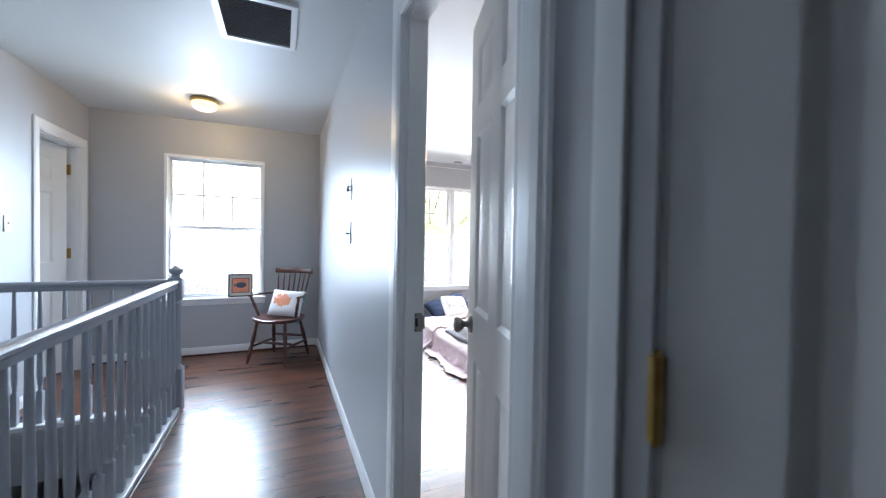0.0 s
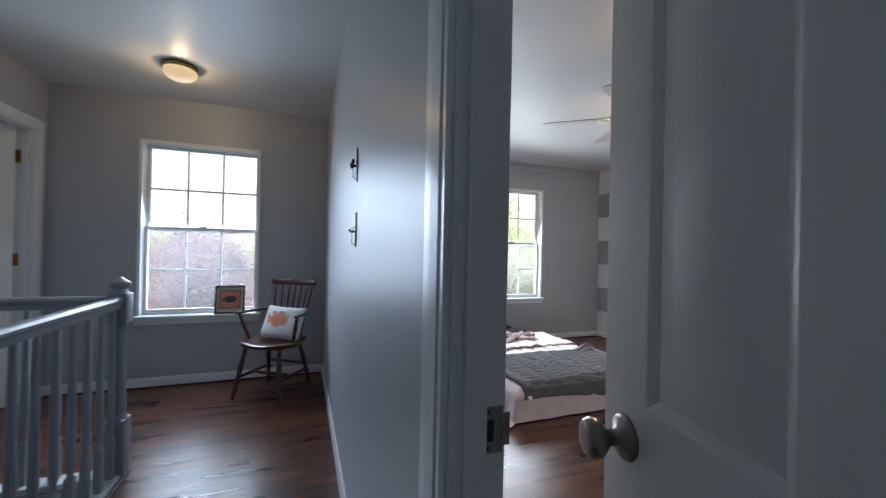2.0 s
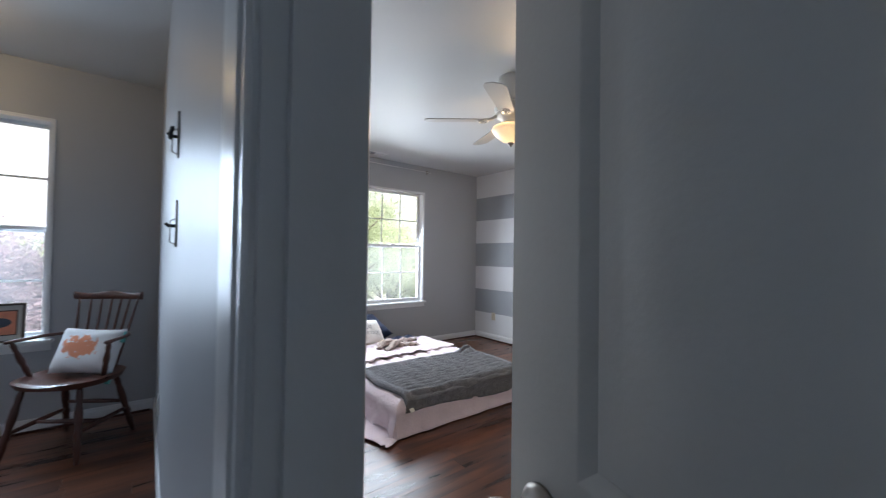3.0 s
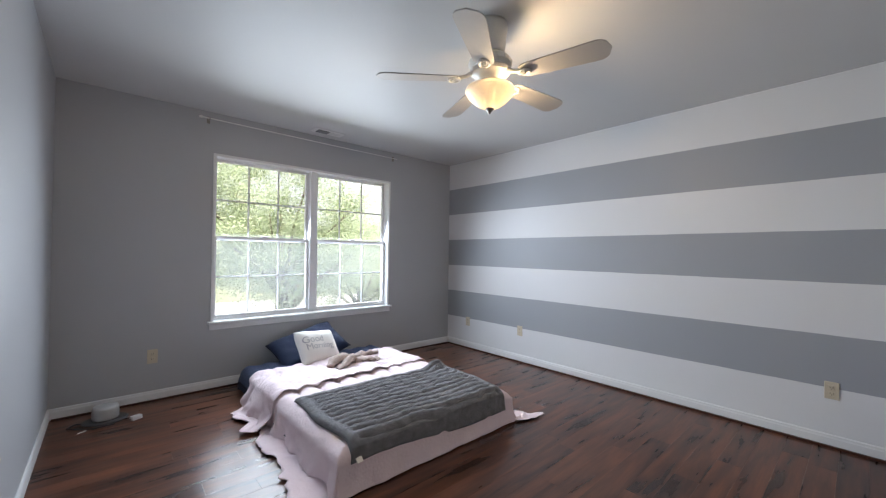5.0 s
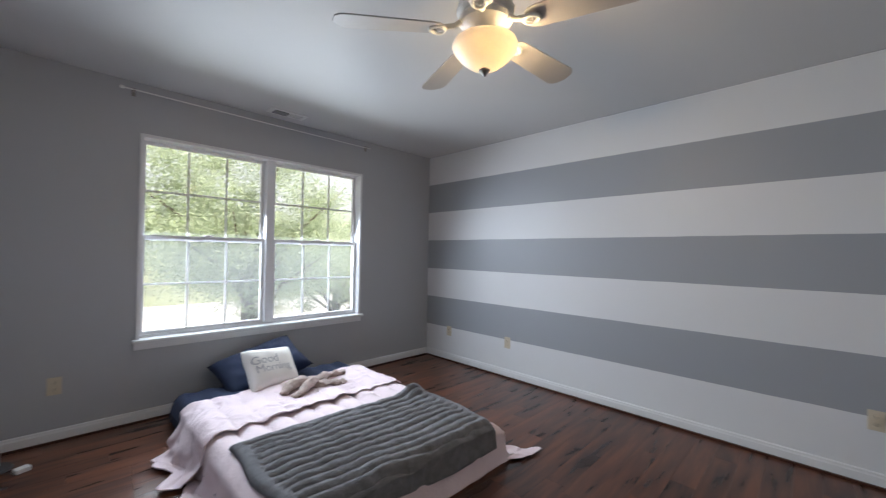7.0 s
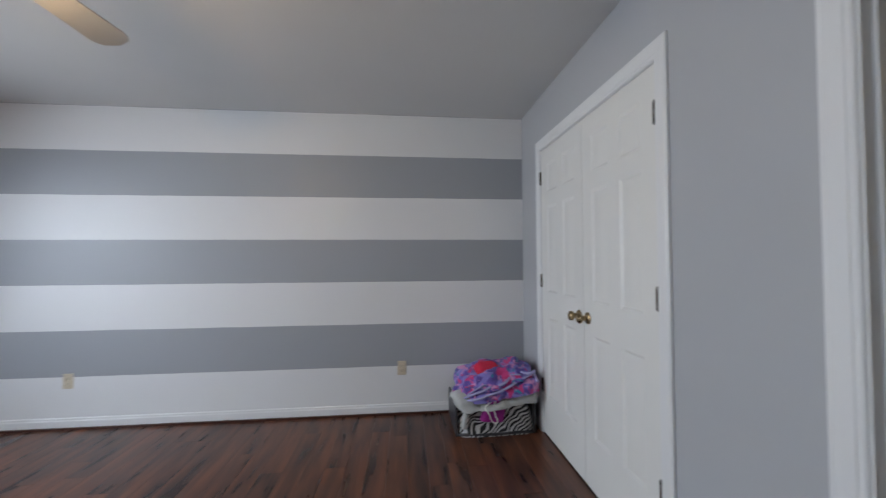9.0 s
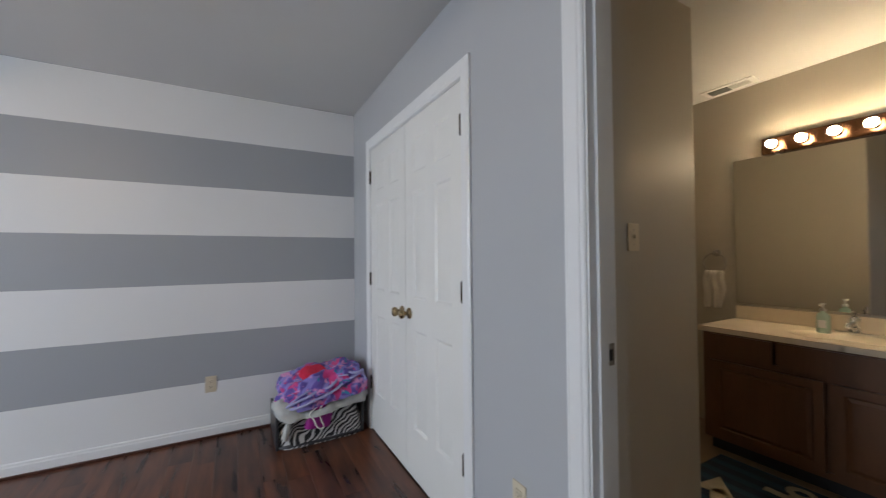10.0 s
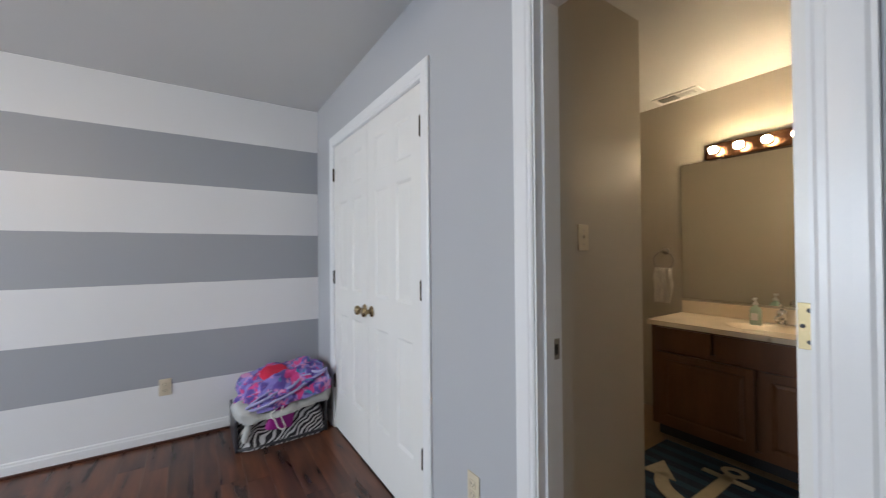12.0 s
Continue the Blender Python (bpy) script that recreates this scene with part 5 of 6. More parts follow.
# laundry in the corner
ZEBRA = material("zebra_fabric", (0.56, 0.56, 0.56), 0.7, 0.04, 8, 200, 0.1)
FLEECE = material("purple_fleece", (0.12, 0.075, 0.34), 0.95, 0.35, 14, 250, 0.5, sheen=0.1)
FLEECE_EDGE = material("lilac_binding", (0.36, 0.35, 0.60), 0.8, 0.2, 12)
MAGENTA = material("magenta_mesh", (0.30, 0.01, 0.22), 0.6, 0.15, 30, 200, 0.1)
DUVET = material("grey_white_duvet", (0.46, 0.47, 0.46), 0.9, 0.10, 8, 30, 0.6)
REDPATCH = material("red_fleece", (0.60, 0.015, 0.06), 0.95, 0.1, 20, 250, 0.4)


def zebra_factor(n, l, o):
    w = n.new("ShaderNodeTexWave")
    w.wave_type, w.bands_direction = "BANDS", "DIAGONAL"
    w.inputs["Scale"].default_value, w.inputs["Distortion"].default_value = 15.0, 15.0
    w.inputs["Detail"].default_value, w.inputs["Detail Scale"].default_value = 1.0, 0.55
    l.new(o, w.inputs["Vector"])
    return math_node(n, l, "GREATER_THAN", w.outputs["Fac"], 0.42)


mix_in(ZEBRA, zebra_factor, (0.012, 0.012, 0.014))


def blotches(col, scale, cut, offset):
    def factor(n, l, o):
        mp = n.new("ShaderNodeMapping")
        mp.inputs["Location"].default_value = offset
        l.new(o, mp.inputs["Vector"])
        w = n.new("ShaderNodeTexNoise")
        w.inputs["Scale"].default_value, w.inputs["Detail"].default_value, w.inputs["Distortion"].default_value = scale, 1.0, 0.8
        l.new(mp.outputs["Vector"], w.inputs["Vector"])
        k = n.new("ShaderNodeMapRange")
        k.inputs["From Min"].default_value, k.inputs["From Max"].default_value = cut - 0.015, cut + 0.045
        l.new(w.outputs["Fac"], k.inputs["Value"])
        return k.outputs["Result"]
    mix_in(FLEECE, factor, col)


blotches((0.26, 0.22, 0.60), 12.0, 0.49, (1, 2, 3))
blotches((0.60, 0.05, 0.22), 12.0, 0.57, (5, 1, 9))
blotches((0.04, 0.22, 0.38), 15.0, 0.65, (7, 7, 1))
blotches((0.66, 0.28, 0.52), 16.0, 0.61, (2, 9, 4))


def lump(w, d, h, seed, nx=46, ny=40, rough=0.02, power=4):
    """A soft rounded heap, w by d on plan, h high, base at z = 0."""
    bm = bmesh.new()
    def fn(u, v):
        a = 2 * math.pi * u
        t = v * math.pi / 2
        c, s = math.cos(a), math.sin(a)
        k = (abs(c) ** power + abs(s) ** power) ** (-1 / power)
        r = math.cos(t) ** 0.45
        x, y, z = w / 2 * k * c * r, d / 2 * k * s * r, h * math.sin(t) ** 0.75
        nn = noise.noise(Vector((x * 6 + seed, y * 6, z * 8))) + 0.5 * noise.noise(Vector((x * 16, y * 16 + seed, z * 20)))
        m = rough * nn
        return (x + c * m, y + s * m, max(0.0, z + m * 0.9 * math.sin(t)))
    sheet(fn, nx, ny // 2, bm)
    bmesh.ops.remove_doubles(bm, verts=bm.verts[:], dist=0.0006)
    bmesh.ops.recalc_face_normals(bm, faces=bm.faces[:])
    return bm


def hem(points, r):
    """A soft bound edge through the points, rounded off between them."""
    pts = [Vector(p) for p in points]
    fine = []
    for i in range(len(pts) - 1):
        p0, p1, p2, p3 = pts[max(i - 1, 0)], pts[i], pts[i + 1], pts[min(i + 2, len(pts) - 1)]
        for k in range(6):
            t = k / 6
            fine.append(0.5 * (2 * p1 + (p2 - p0) * t + (2 * p0 - 5 * p1 + 4 * p2 - p3) * t * t + (3 * p1 - p0 - 3 * p2 + p3) * t ** 3))
    fine.append(pts[-1])
    return tube(fine, r, 8)


zb = thing("zebra_bag", pose(3.735, 0.36, FZ), "black and white zebra-striped soft bag on the floor", "bag")
part("body", lump(0.46, 0.58, 0.27, 2.0, rough=0.012, power=7), ZEBRA, zb, "", True)
part("piping", tube([(-0.225, -0.27, 0.02), (-0.232, 0, 0.015), (-0.225, 0.27, 0.02), (0, 0.292, 0.02)], 0.010, 8), BLACK, zb, "black piping", True)
for y in (-0.288, 0.286):
    part("side_panel", soft_box(-0.215, 0.20, y - 0.010, y + 0.010, 0.0, 0.22, 0.008), BLACK, zb, "black end panel")
pouch = solid("magenta_bag", lump(0.05, 0.17, 0.16, 6.0, rough=0.012), MAGENTA, True, "magenta drawstring pouch hanging over the bag", "pouch")
pouch.matrix_world = pose(3.483, 0.39, FZ + 0.12, 8, 0, 6)
part("drawstring", hem([(-0.026, 0.02, 0.16), (-0.034, 0.06, 0.13), (-0.038, 0.085, 0.10), (-0.038, 0.05, 0.06), (-0.040, 0.03, 0.02), (-0.040, 0.0, 0.0), (-0.040, -0.02, 0.015), (-0.038, 0.0, 0.05), (-0.036, 0.02, 0.10), (-0.030, 0.01, 0.15)], 0.0045), CREAM, pouch, "white drawstring", True)
dv = solid("duvet", lump(0.51, 0.64, 0.115, 9.0, 90, 80, rough=0.075), DUVET, True, "pale grey duvet bundled on the zebra bag", "duvet")
dv.matrix_world = pose(3.695, 0.345, FZ + 0.215, -5, 0, 0) @ Matrix.Diagonal((1, 0.93, 1, 1))
o = part("hanging_end", lump(0.34, 0.05, 0.20, 3.3, rough=0.03), DUVET, dv, "", True)
o.matrix_local = pose(-0.04, 0.285, -0.125, 16, 0, 0)
fl = thing("fleece_blanket", pose(3.69, 0.325, FZ + 0.280, -8, 0, 0) @ Matrix.Diagonal((1, 0.94, 1, 1)), "folded purple fleece blanket with bright pattern on the pile", "blanket")
low = part("lower_fold", lump(0.50, 0.62, 0.11, 12.0, 80, 70, rough=0.05), FLEECE, fl, "", True)
o = part("upper_fold", lump(0.46, 0.58, 0.12, 15.0, 60, 56, rough=0.065), FLEECE, fl, "", True)
o.matrix_local = pose(0.01, -0.015, 0.065, -6, 3, 0)
skin = [v.co.copy() for v in low.data.vertices] + [o.matrix_local @ v.co for v in o.data.vertices]


def lie_on(points, proud):
    """Lays the points of a hem against the front of the folded fleece."""
    laid = []
    for x, y, z in points:
        near = [v.x for v in skin if abs(v.y - y) < 0.03 and abs(v.z - z) < 0.022]
        laid.append((min(near) - proud if near else x, y, z))
    return laid


for run, thick in (([(-0.24, 0.27, 0.050), (-0.25, 0.20, 0.072), (-0.25, 0.13, 0.085), (-0.25, 0.06, 0.092), (-0.25, -0.01, 0.100), (-0.25, -0.08, 0.112), (-0.25, -0.15, 0.130), (-0.24, -0.21, 0.150), (-0.24, -0.27, 0.155), (-0.22, -0.295, 0.120), (-0.22, -0.29, 0.070)], 0.009),
                   ([(-0.24, 0.27, 0.050), (-0.24, 0.285, 0.030), (-0.25, 0.25, 0.028), (-0.25, 0.18, 0.042), (-0.25, 0.10, 0.055), (-0.25, 0.02, 0.062), (-0.25, -0.06, 0.075), (-0.25, -0.14, 0.092), (-0.24, -0.21, 0.115), (-0.24, -0.27, 0.120)], 0.009),
                   ([(-0.24, 0.26, 0.062), (-0.25, 0.16, 0.100), (-0.25, 0.05, 0.112), (-0.25, -0.06, 0.128), (-0.24, -0.16, 0.150)], 0.006)):
    part("binding", hem(lie_on(run, 0.007), thick), FLEECE_EDGE, fl, "lilac bound edge", True)
o = part("red_panel", lump(0.20, 0.19, 0.055, 21.0, rough=0.014), REDPATCH, fl, "red patch", True)
o.matrix_local = pose(-0.05, 0.05, 0.150, 4, -8, 10)

# ---- bathroom things ----
def vanity():
    v = thing("vanity_cabinet", pose(0.84, -1.80, FZ), "dark oak bathroom vanity with raised-panel doors", "cabinet")
    L = 1.31
    part("body", boxes((0, L, -0.48, -0.02, 0.10, 0.71), (0, L, -0.04, -0.0205, 0.71, 0.777)), VANITY, v)
    part("toe_kick", boxes((0.0, L, -0.48, -0.09, 0.0, 0.10)), DARK, v)
    part("face_frame", boxes((0, L, -0.02, 0, 0.10, 0.135), (0, L, -0.02, 0, 0.755, 0.778), (0, 0.04, -0.02, 0, 0.135, 0.755), (L - 0.04, L, -0.02, 0, 0.135, 0.755), (0.04, L - 0.04, -0.02, 0, 0.60, 0.635)), VANITY, v)
    def panel(x0, x1, z0, z1, nm):
        b = bmesh.new()
        box(b, x0, x1, 0.0, 0.018, z0, z1)
        b.faces.ensure_lookup_table()
        f = [q for q in b.faces if q.normal.y > 0.5 or abs(q.calc_center_median().y - 0.018) < 1e-5]
        bmesh.ops.recalc_face_normals(b, faces=b.faces[:])
        for th, dp in ((0.045, 0.0), (0.008, -0.007), (0.018, 0.006)):
            if min(x1 - x0, z1 - z0) > 0.2:
                bmesh.ops.inset_individual(b, faces=f, thickness=th, depth=dp, use_even_offset=True)
        part(nm, b, VANITY, v)
    for x0, x1 in ((0.045, 0.24), (0.25, 0.70), (0.73, 1.265)):
        panel(x0, x1, 0.13, 0.60, "cabinet_door")
    for x0, x1 in ((0.045, 0.465), (0.485, 0.92), (0.945, 1.265)):
        panel(x0, x1, 0.635, 0.765, "drawer_front")
    return v


vanity()


def countertop():
    c = thing("bathroom_countertop", pose(0.83, -1.765, FZ + 0.778), "cream cultured-marble vanity top with moulded basin", "countertop")
    L, D = 1.335, 0.524
    bx, by = 0.72, -0.25
    nu, nv = 70, 36
    def fn(u, v):
        x, y = L * u, -D * v
        r = math.hypot((x - bx) / 0.22, (y - by) / 0.14)
        z = 0.032
        if r < 1:
            z -= 0.065 * (1 - r ** 2.4) + 0.004
        return (x, y, z)
    b = sheet(fn, nu, nv)
    sheet(lambda u, v: (0 + L * u, 0.0, 0.032 * (1 - v)), nu, 1, b)
    sheet(lambda u, v: (L, -D * u, 0.032 * (1 - v)), nv, 1, b)
    sheet(lambda u, v: (L * u, -D * v, 0.0), 2, 2, b)
    bmesh.ops.remove_doubles(b, verts=b.verts[:], dist=0.0004)
    bmesh.ops.recalc_face_normals(b, faces=b.faces[:])
    smooth_by_angle(part("slab", b, MARBLE, c), 40)
    part("backsplash", soft_box(0, L, -D, -D + 0.018, 0.032, 0.125, 0.004), MARBLE, c)
    part("drain", lathe([(0.022, 0), (0.022, 0.002), (0, 0.0025)], 16, (bx, by, -0.036)), CHROME, c)
    return c


countertop()


def faucet():
    f = thing("faucet", pose(1.55, -2.19, FZ + 0.810), "chrome single-lever basin faucet", "faucet")
    part("base", soft_box(-0.075, 0.075, -0.025, 0.025, 0, 0.014, 0.006), CHROME, f)
    part("body", lathe([(0.024, 0.014), (0.022, 0.05), (0.026, 0.075), (0.024, 0.09), (0.012, 0.10), (0, 0.102)], 20), CHROME, f, "", True)
    part("spout", tube([(0, 0.01, 0.045), (0, 0.05, 0.062), (0, 0.10, 0.060), (0, 0.115, 0.045)], 0.012, 12, radii=[0.016, 0.014, 0.012, 0.011]), CHROME, f, "", True)
    part("lever", tube([(0, 0, 0.10), (0, -0.01, 0.118), (0, 0.04, 0.135)], 0.007, 10, radii=[0.010, 0.008, 0.006]), CHROME, f, "", True)
    return f


faucet()


def soap():
    s = thing("soap_bottle", pose(1.655, -2.10, FZ + 0.810), "clear green pump soap bottle on the vanity", "bottle")
    part("bottle", lathe([(0, 0), (0.028, 0), (0.031, 0.006), (0.031, 0.09), (0.026, 0.108), (0.012, 0.118), (0.012, 0.126), (0, 0.126)], 24, squash=0.7), SOAP, s, "", True)
    part("pump", lathe([(0.014, 0.126), (0.014, 0.138), (0.005, 0.142), (0.005, 0.162), (0.010, 0.164), (0.010, 0.172), (0, 0.173)], 16), WHITE_PLASTIC, s, "", True)
    part("nozzle", tube([(0, 0, 0.167), (0, 0.035, 0.168), (0, 0.042, 0.160)], 0.005, 8), WHITE_PLASTIC, s)
    part("label", soft_box(-0.018, 0.018, 0.0215, 0.0235, 0.03, 0.075, 0.001, 1), WHITE_PLASTIC, s, "pale label")
    return s


soap()
mir = solid("wall_mirror", soft_box(0.86, 2.165, -2.288, -2.282, 0.872, 1.900, 0.002, 1), MIRROR, label="large frameless wall mirror over the vanity", category="mirror")
part("clip", soft_box(1.90, 1.92, -2.288, -2.278, 1.890, 1.907, 0.002, 1), WHITE_PLASTIC, mir)


def light_bar():
    l = thing("vanity_light", pose(1.985, -2.288, 1.95), "bronze vanity light bar with round lit bulbs", "wall lamp")
    n = 6
    part("backplate", soft_box(-0.90, 0, 0, 0.045, -0.055, 0.055, 0.010), BRONZE, l)
    for k in range(n):
        x = -0.075 - 0.149 * k
        part("socket", lathe([(0.026, 0), (0.026, 0.012), (0.018, 0.016), (0, 0.016)], 20), BRONZE, l).matrix_local = pose(x, 0.045, 0, -90)
        prof = [(0.0, 0.0), (0.014, 0.002)] + [(0.027 * math.sin(a), 0.036 - 0.027 * math.cos(a)) for a in [0.45 + (math.pi - 0.45) * j / 12 for j in range(13)]]
        prof[-1] = (0.0, prof[-1][1])
        part("bulb", lathe(prof, 20), BULB, l, "glowing round bulb", True).matrix_local = pose(x, 0.058, 0, -90)
    return l


light_bar()


def towel_ring():
    t = thing("towel_ring", pose(2.285, -2.29, 1.235), "satin nickel towel ring on the bathroom wall", "towel ring")
    part("rose", lathe([(0.026, 0), (0.026, 0.006), (0.014, 0.014), (0.012, 0.04), (0.016, 0.046), (0, 0.05)], 20), NICKEL, t, "", True).matrix_local = pose(0, 0, 0, -90)
    part("ring", tube([(0.075 * math.sin(a), 0.045, -0.075 + 0.075 * math.cos(a)) for a in [2 * math.pi * k / 32 for k in range(33)]], 0.005, 8), NICKEL, t, "", True)
    return t


towel_ring()
def towel_fn(u, v, back):
    x = (u - 0.5) * (0.115 + 0.02 * math.sin(v * 3)) + 0.006 * math.sin(v * 8)
    y = 0.045 + (0.014 if not back else -0.012) + 0.010 * math.sin(u * 14 + v * 2)
    return (x, y, -0.145 - (0.26 if not back else 0.20) * v)
tb = sheet(lambda u, v: towel_fn(u, v, False), 24, 20)
sheet(lambda u, v: towel_fn(u, v, True), 24, 20, tb)
sheet(lambda u, v: tuple(Vector(towel_fn(u, 0, False)).lerp(Vector(towel_fn(u, 0, True)), v) + Vector((0, 0, 0.012 * math.sin(math.pi * v)))), 24, 6, tb)
towel = solid("hand_towel", tb, TOWEL, True, "small off-white hand towel hanging in the ring", "towel")
towel.matrix_world = pose(2.285, -2.29, 1.235)
thicken(towel, 0.006, 0)


def rug():
    r = thing("bath_rug", pose(1.64, -1.43, FZ), "dark blue striped bath rug with a sand-coloured anchor", "rug")
    part("mat", soft_box(-0.42, 0.42, -0.36, 0.36, 0.0, 0.014, 0.006), RUGBLUE, r)
    z0, z1 = 0.0145, 0.019
    b = bmesh.new()
    def slab(poly):
        vs = [b.verts.new((x, y, z0)) for x, y in poly]
        f = b.faces.new(vs)
        e = bmesh.ops.extrude_face_region(b, geom=[f])
        bmesh.ops.translate(b, vec=(0, 0, z1 - z0), verts=[v for v in e["geom"] if isinstance(v, bmesh.types.BMVert)])
    slab([(-0.028, -0.22), (0.028, -0.22), (0.034, 0.24), (-0.034, 0.24)])
    slab([(-0.12, -0.185), (0.12, -0.185), (0.12, -0.145), (-0.12, -0.145)])
    arc = [(math.cos(a), math.sin(a)) for a in [radians(8) + radians(164) * k / 20 for k in range(21)]]
    slab([(0.26 * c, 0.04 + 0.26 * s) for c, s in arc] + [(0.20 * c, 0.02 + 0.19 * s) for c, s in reversed(arc)])
    for sx in (-1, 1):
        slab([(sx * 0.15, 0.09), (sx * 0.29, -0.07), (sx * 0.32, 0.12)][::sx])
    ring = [(math.cos(a), math.sin(a)) for a in [2 * math.pi * k / 24 for k in range(24)]]
    for k in range(24):
        (c0, s0), (c1, s1) = ring[k], ring[(k + 1) % 24]
        slab([(0.065 * c0, -0.265 + 0.055 * s0), (0.065 * c1, -0.265 + 0.055 * s1), (0.032 * c1, -0.265 + 0.026 * s1), (0.032 * c0, -0.265 + 0.026 * s0)])
    bmesh.ops.recalc_face_normals(b, faces=b.faces[:])
    part("anchor", b, RUGSAND, r, "sand-coloured anchor")
    return r


rug()

# ---- outside ----
GRASS = material("lawn_grass", (0.14, 0.155, 0.07), 0.9, 0.3, 0.4, 6, 0.3)
ROADM = material("pale_concrete_road", (0.42, 0.41, 0.39), 0.9, 0.1, 0.6, 12, 0.2)
BARK = material("tree_bark", (0.10, 0.07, 0.05), 0.9, 0.3, 6, 40, 0.5)
LEAF = material("green_leaves", (0.27, 0.315, 0.22), 0.7, 0.35, 2.0, 9, 0.0, spec=0.1)
PLUM = material("plum_leaves", (0.215, 0.17, 0.20), 0.7, 0.4, 2.0, 9, 0.0, spec=0.1)
for foliage, glow_through in ((LEAF, (0.36, 0.44, 0.20, 1)), (PLUM, (0.30, 0.20, 0.26, 1))):
    # sunlight passes through the leaves
    fn, fl_ = foliage.node_tree.nodes, foliage.node_tree.links
    thin, blend = fn.new("ShaderNodeBsdfTranslucent"), fn.new("ShaderNodeMixShader")
    thin.inputs["Color"].default_value = glow_through
    blend.inputs[0].default_value = 0.42
    fl_.new(fn["Principled BSDF"].outputs[0], blend.inputs[1])
    fl_.new(thin.outputs[0], blend.inputs[2])
    fl_.new(blend.outputs[0], fn["Material Output"].inputs["Surface"])
GZ = -2.9
g = bmesh.new()
box(g, -600, 600, -600, 900, GZ - 0.5, GZ)
solid("ground", g, GRASS, label="mown lawn reaching to the horizon", category="ground", kind="structure")
solid("road", boxes((-90, 90, 20, 34, GZ, GZ + 0.02)), ROADM, label="pale sunlit concrete road", category="road", kind="structure")
solid("lower_storey", boxes((-4.2, 0.0, 4.08, 4.24, GZ, -0.2), (0.0, 4.14, 4.80, 4.96, GZ, -0.2), (3.98, 4.14, -2.5, 4.8, GZ, -0.2), (-4.2, -4.08, -2.5, 4.08, GZ, -0.2)), TRIM,
      label="pale siding of the storey below", category="wall", kind="structure")


def tree(name, x, y, trunk_h, height, spread, leaf_mat, count, leaf, seed, label):
    rnd = random.Random(seed)
    t = thing(name, pose(x, y, GZ), label, "tree")
    b = bmesh.new()
    tips = []
    tube([(0, 0, 0), (0.05, 0, trunk_h * 0.5), (0.02, 0.05, trunk_h), (0, 0.1, trunk_h + (height - trunk_h) * 0.6)], 0.1, 10, bm=b, radii=[0.26, 0.19, 0.16, 0.05])
    for k in range(13):
        a = 2 * math.pi * k / 13 + rnd.uniform(-0.3, 0.3)
        z0 = trunk_h * rnd.uniform(0.75, 1.0) + (height - trunk_h) * 0.35 * rnd.random()
        r = spread * rnd.uniform(0.5, 0.95)
        z1 = z0 + (height - z0) * rnd.uniform(0.25, 0.75)
        mid = (r * 0.45 * math.cos(a), r * 0.45 * math.sin(a), z0 + (z1 - z0) * 0.6)
        end = (r * math.cos(a), r * math.sin(a), z1)
        tube([(0.02, 0.03, z0), mid, end], 0.05, 6, bm=b, radii=[0.085, 0.045, 0.012])
        tips += [mid, end, tuple(Vector(mid).lerp(Vector(end), 0.6))]
    for k in range(6):
        tips.append((rnd.uniform(-0.4, 0.4) * spread, rnd.uniform(-0.4, 0.4) * spread, height * rnd.uniform(0.75, 0.98)))
    part("trunk", b, BARK, t, "", True)
    verts, faces = [], []
    clumps = []
    for p in tips:
        for q in range(3):
            clumps.append((Vector(p) + Vector((rnd.gauss(0, 0.35), rnd.gauss(0, 0.35), rnd.gauss(0, 0.28))) * spread * 0.4, spread * rnd.uniform(0.10, 0.24)))
    for k in range(count):
        c, r = clumps[rnd.randrange(len(clumps))]
        p = c + Vector((rnd.gauss(0, 1), rnd.gauss(0, 1), rnd.gauss(0, 0.8))) * r * 0.6
        if p.z < trunk_h * 0.45:
            continue
        u = Vector((rnd.gauss(0, 1), rnd.gauss(0, 1), rnd.gauss(0, 1))).normalized()
        v = u.orthogonal().normalized()
        s = leaf * rnd.uniform(0.6, 1.3)
        i = len(verts)
        verts += [tuple(p - u * s), tuple(p + v * s * 0.5), tuple(p + u * s), tuple(p - v * s * 0.5)]
        faces.append((i, i + 1, i + 2, i + 3))
    me = bpy.data.meshes.new("crown")
    me.from_pydata(verts, [], faces)
    me.materials.append(leaf_mat)
    o = new("crown", me)
    o.parent = t
    return t


tree("maple_tree", 4.3, 12.6, 1.7, 7.6, 3.5, LEAF, 110000, 0.036, 4, "leafy green tree on the lawn outside the bedroom")
tree("garden_tree", 9.5, 17.0, 0.9, 6.4, 3.5, LEAF, 60000, 0.05, 9, "leafy green tree farther off on the lawn")
tree("plum_tree", -3.0, 9.6, 1.2, 4.0, 2.4, PLUM, 150000, 0.03, 6, "purple-leaved plum tree outside the hall window")
tree("street_tree", -19.0, 46.0, 3.0, 8.5, 4.0, LEAF, 4000, 0.20, 11, "green tree across the road")
tree("street_tree", 2.0, 42.0, 3.0, 9.0, 4.2, LEAF, 4000, 0.20, 12, "green tree across the road")
tree("street_tree", 14.0, 40.0, 3.0, 8.0, 4.0, LEAF, 4000, 0.20, 13, "green tree across the road")


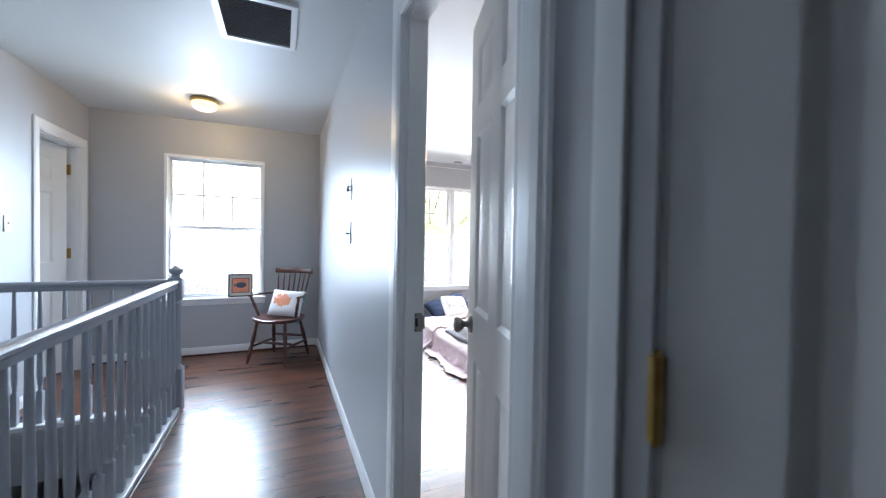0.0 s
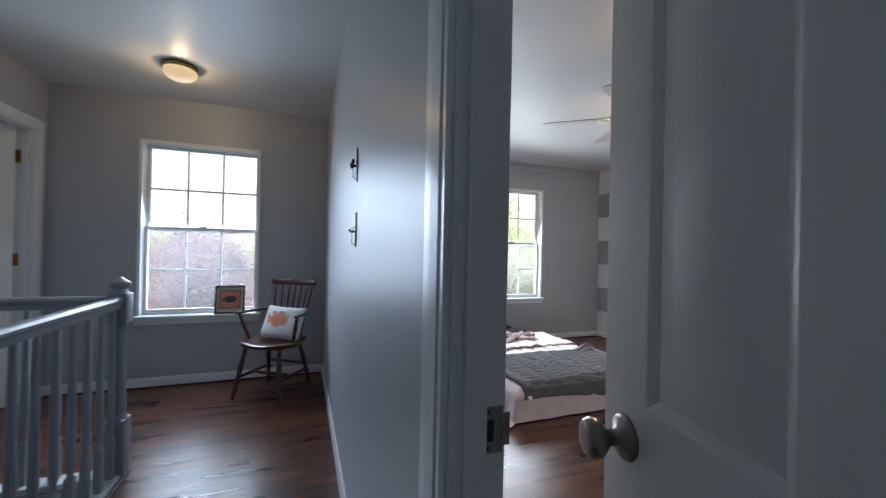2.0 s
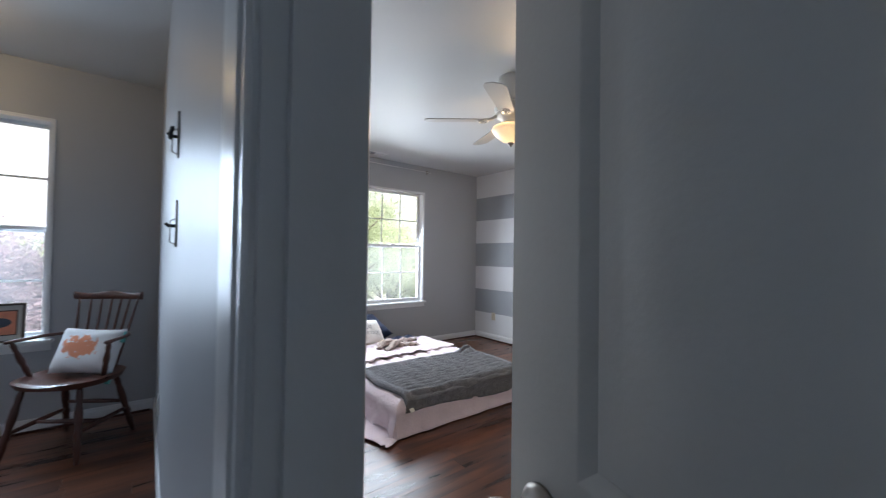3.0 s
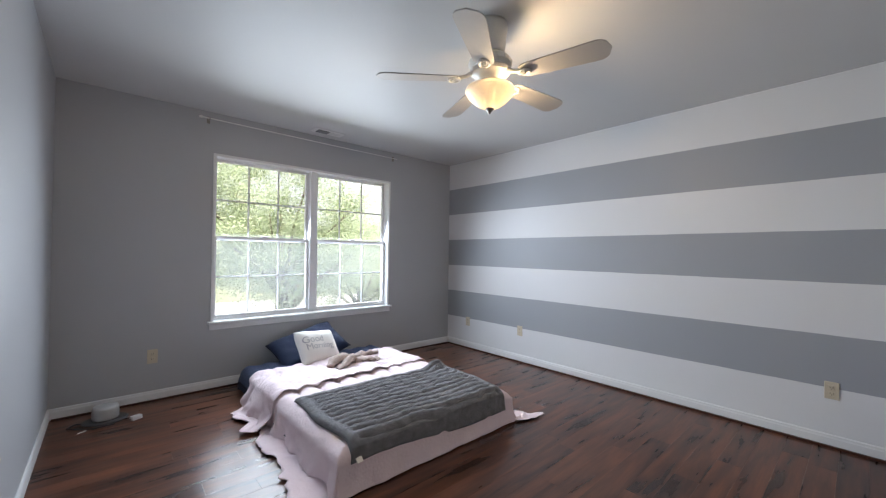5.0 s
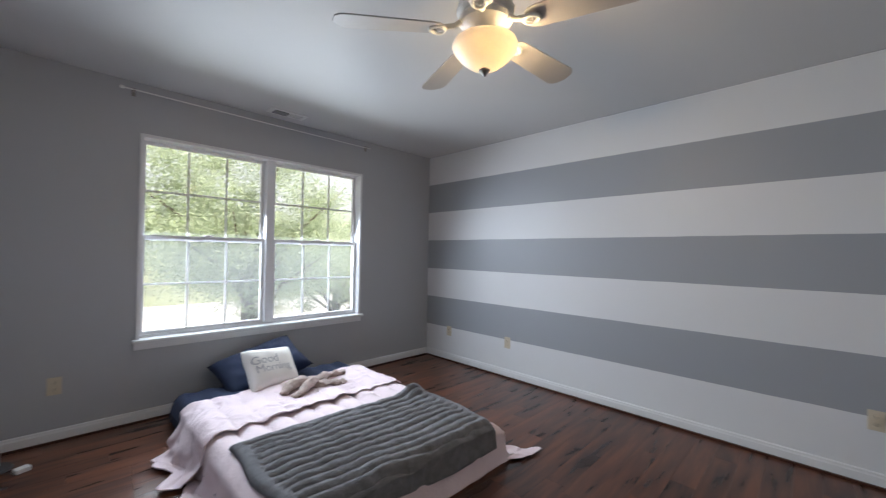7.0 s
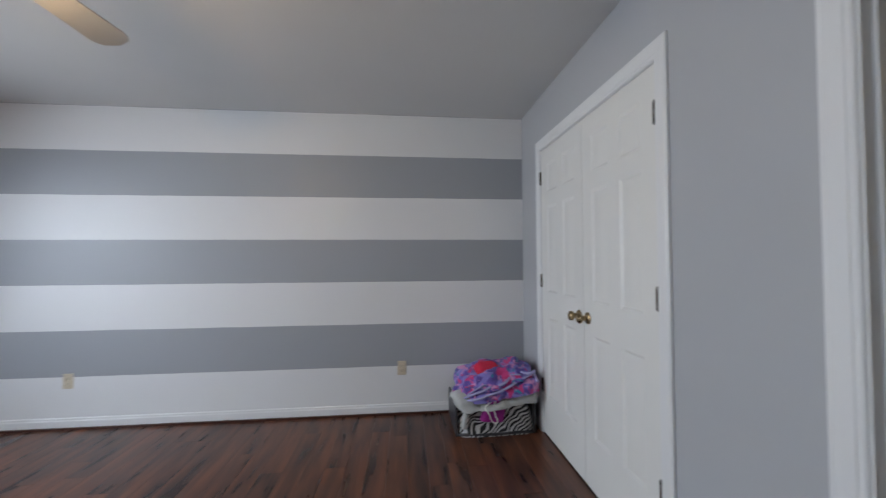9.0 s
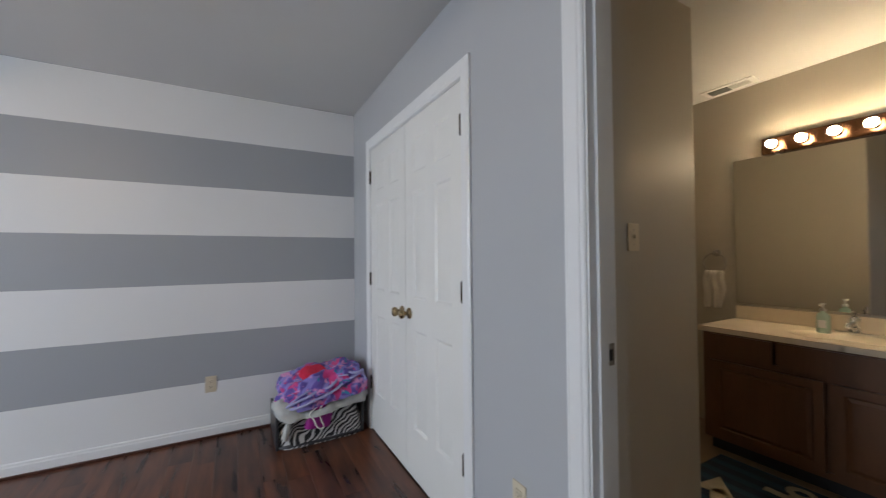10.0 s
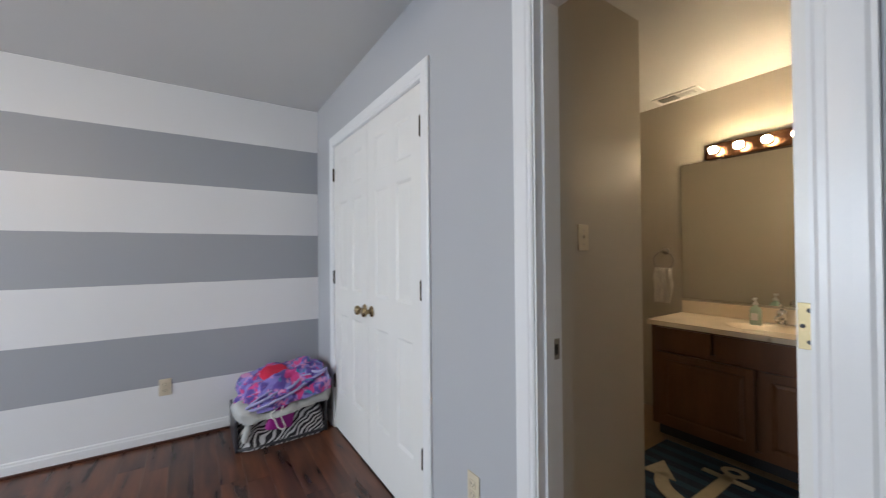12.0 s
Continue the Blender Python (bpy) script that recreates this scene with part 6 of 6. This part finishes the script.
def far_woods():
    rnd = random.Random(21)
    verts, faces = [], []
    for k in range(24000):
        x = rnd.uniform(-160, 160)
        y = rnd.uniform(70, 95)
        top = 5.5 + 2.0 * noise.noise(Vector((x * 0.06, 0, 0))) + 1.5 * noise.noise(Vector((x * 0.25, 3, 0)))
        p = Vector((x, y, GZ + rnd.random() ** 0.7 * top))
        u = Vector((rnd.gauss(0, 1), rnd.gauss(0, 1), rnd.gauss(0, 1))).normalized()
        v = u.orthogonal().normalized()
        s = rnd.uniform(0.22, 0.5)
        i = len(verts)
        verts += [tuple(p - u * s), tuple(p + v * s * 0.7), tuple(p + u * s), tuple(p - v * s * 0.7)]
        faces.append((i, i + 1, i + 2, i + 3))
    me = bpy.data.meshes.new("far_woods")
    me.from_pydata(verts, [], faces)
    me.materials.append(LEAF)
    tagged(new("far_woods", me), "distant green woods along the horizon", "woods", kind="stuff")


far_woods()

# ---- floor planks ----
PL, PWID = 1.22, 0.125


def plank_mesh(L, W):
    g_, c = 0.0002, 0.0004
    v = []
    for e, z in ((g_, -0.0118), (g_, -0.0008), (g_ + c, 0.0)):
        v += [(e, e, z), (L - e, e, z), (L - e, W - e, z), (e, W - e, z)]
    f = [(8, 9, 10, 11)]
    for r in (0, 4):
        for k in range(4):
            f.append((r + k, r + (k + 1) % 4, r + 4 + (k + 1) % 4, r + 4 + k))
    me = bpy.data.meshes.new("plank")
    me.from_pydata(v, [], f)
    me.materials.append(PLANK)
    return me


plank_cache = {}


def lay(x0, x1, y0, y1, seed, z=0.0):
    rnd = random.Random(seed)
    rows = math.ceil((y1 - y0) / PWID)
    for r in range(rows):
        ya = y0 + r * PWID
        w = round(min(PWID, y1 - ya), 4)
        if w < 0.01:
            continue
        x = x0 - rnd.uniform(0.05, PL - 0.05)
        while x < x1 - 0.01:
            a, b = max(x, x0), min(x + PL, x1)
            x += PL
            if b - a < 0.02:
                continue
            key = (round(b - a, 3), w)
            if key not in plank_cache:
                plank_cache[key] = plank_mesh(*key)
            o = new("plank", plank_cache[key])
            o.parent, o.location = floor, (a, ya, z)


lay(BX0, BX1, BY0, BY1, 1, FZ)
lay(SX1, 0.0, HY0, SY1, 2)
lay(HX0, 0.0, SY1, HY1, 3)
lay(0.0, BX0, DY0, DY1, 4, FZ)
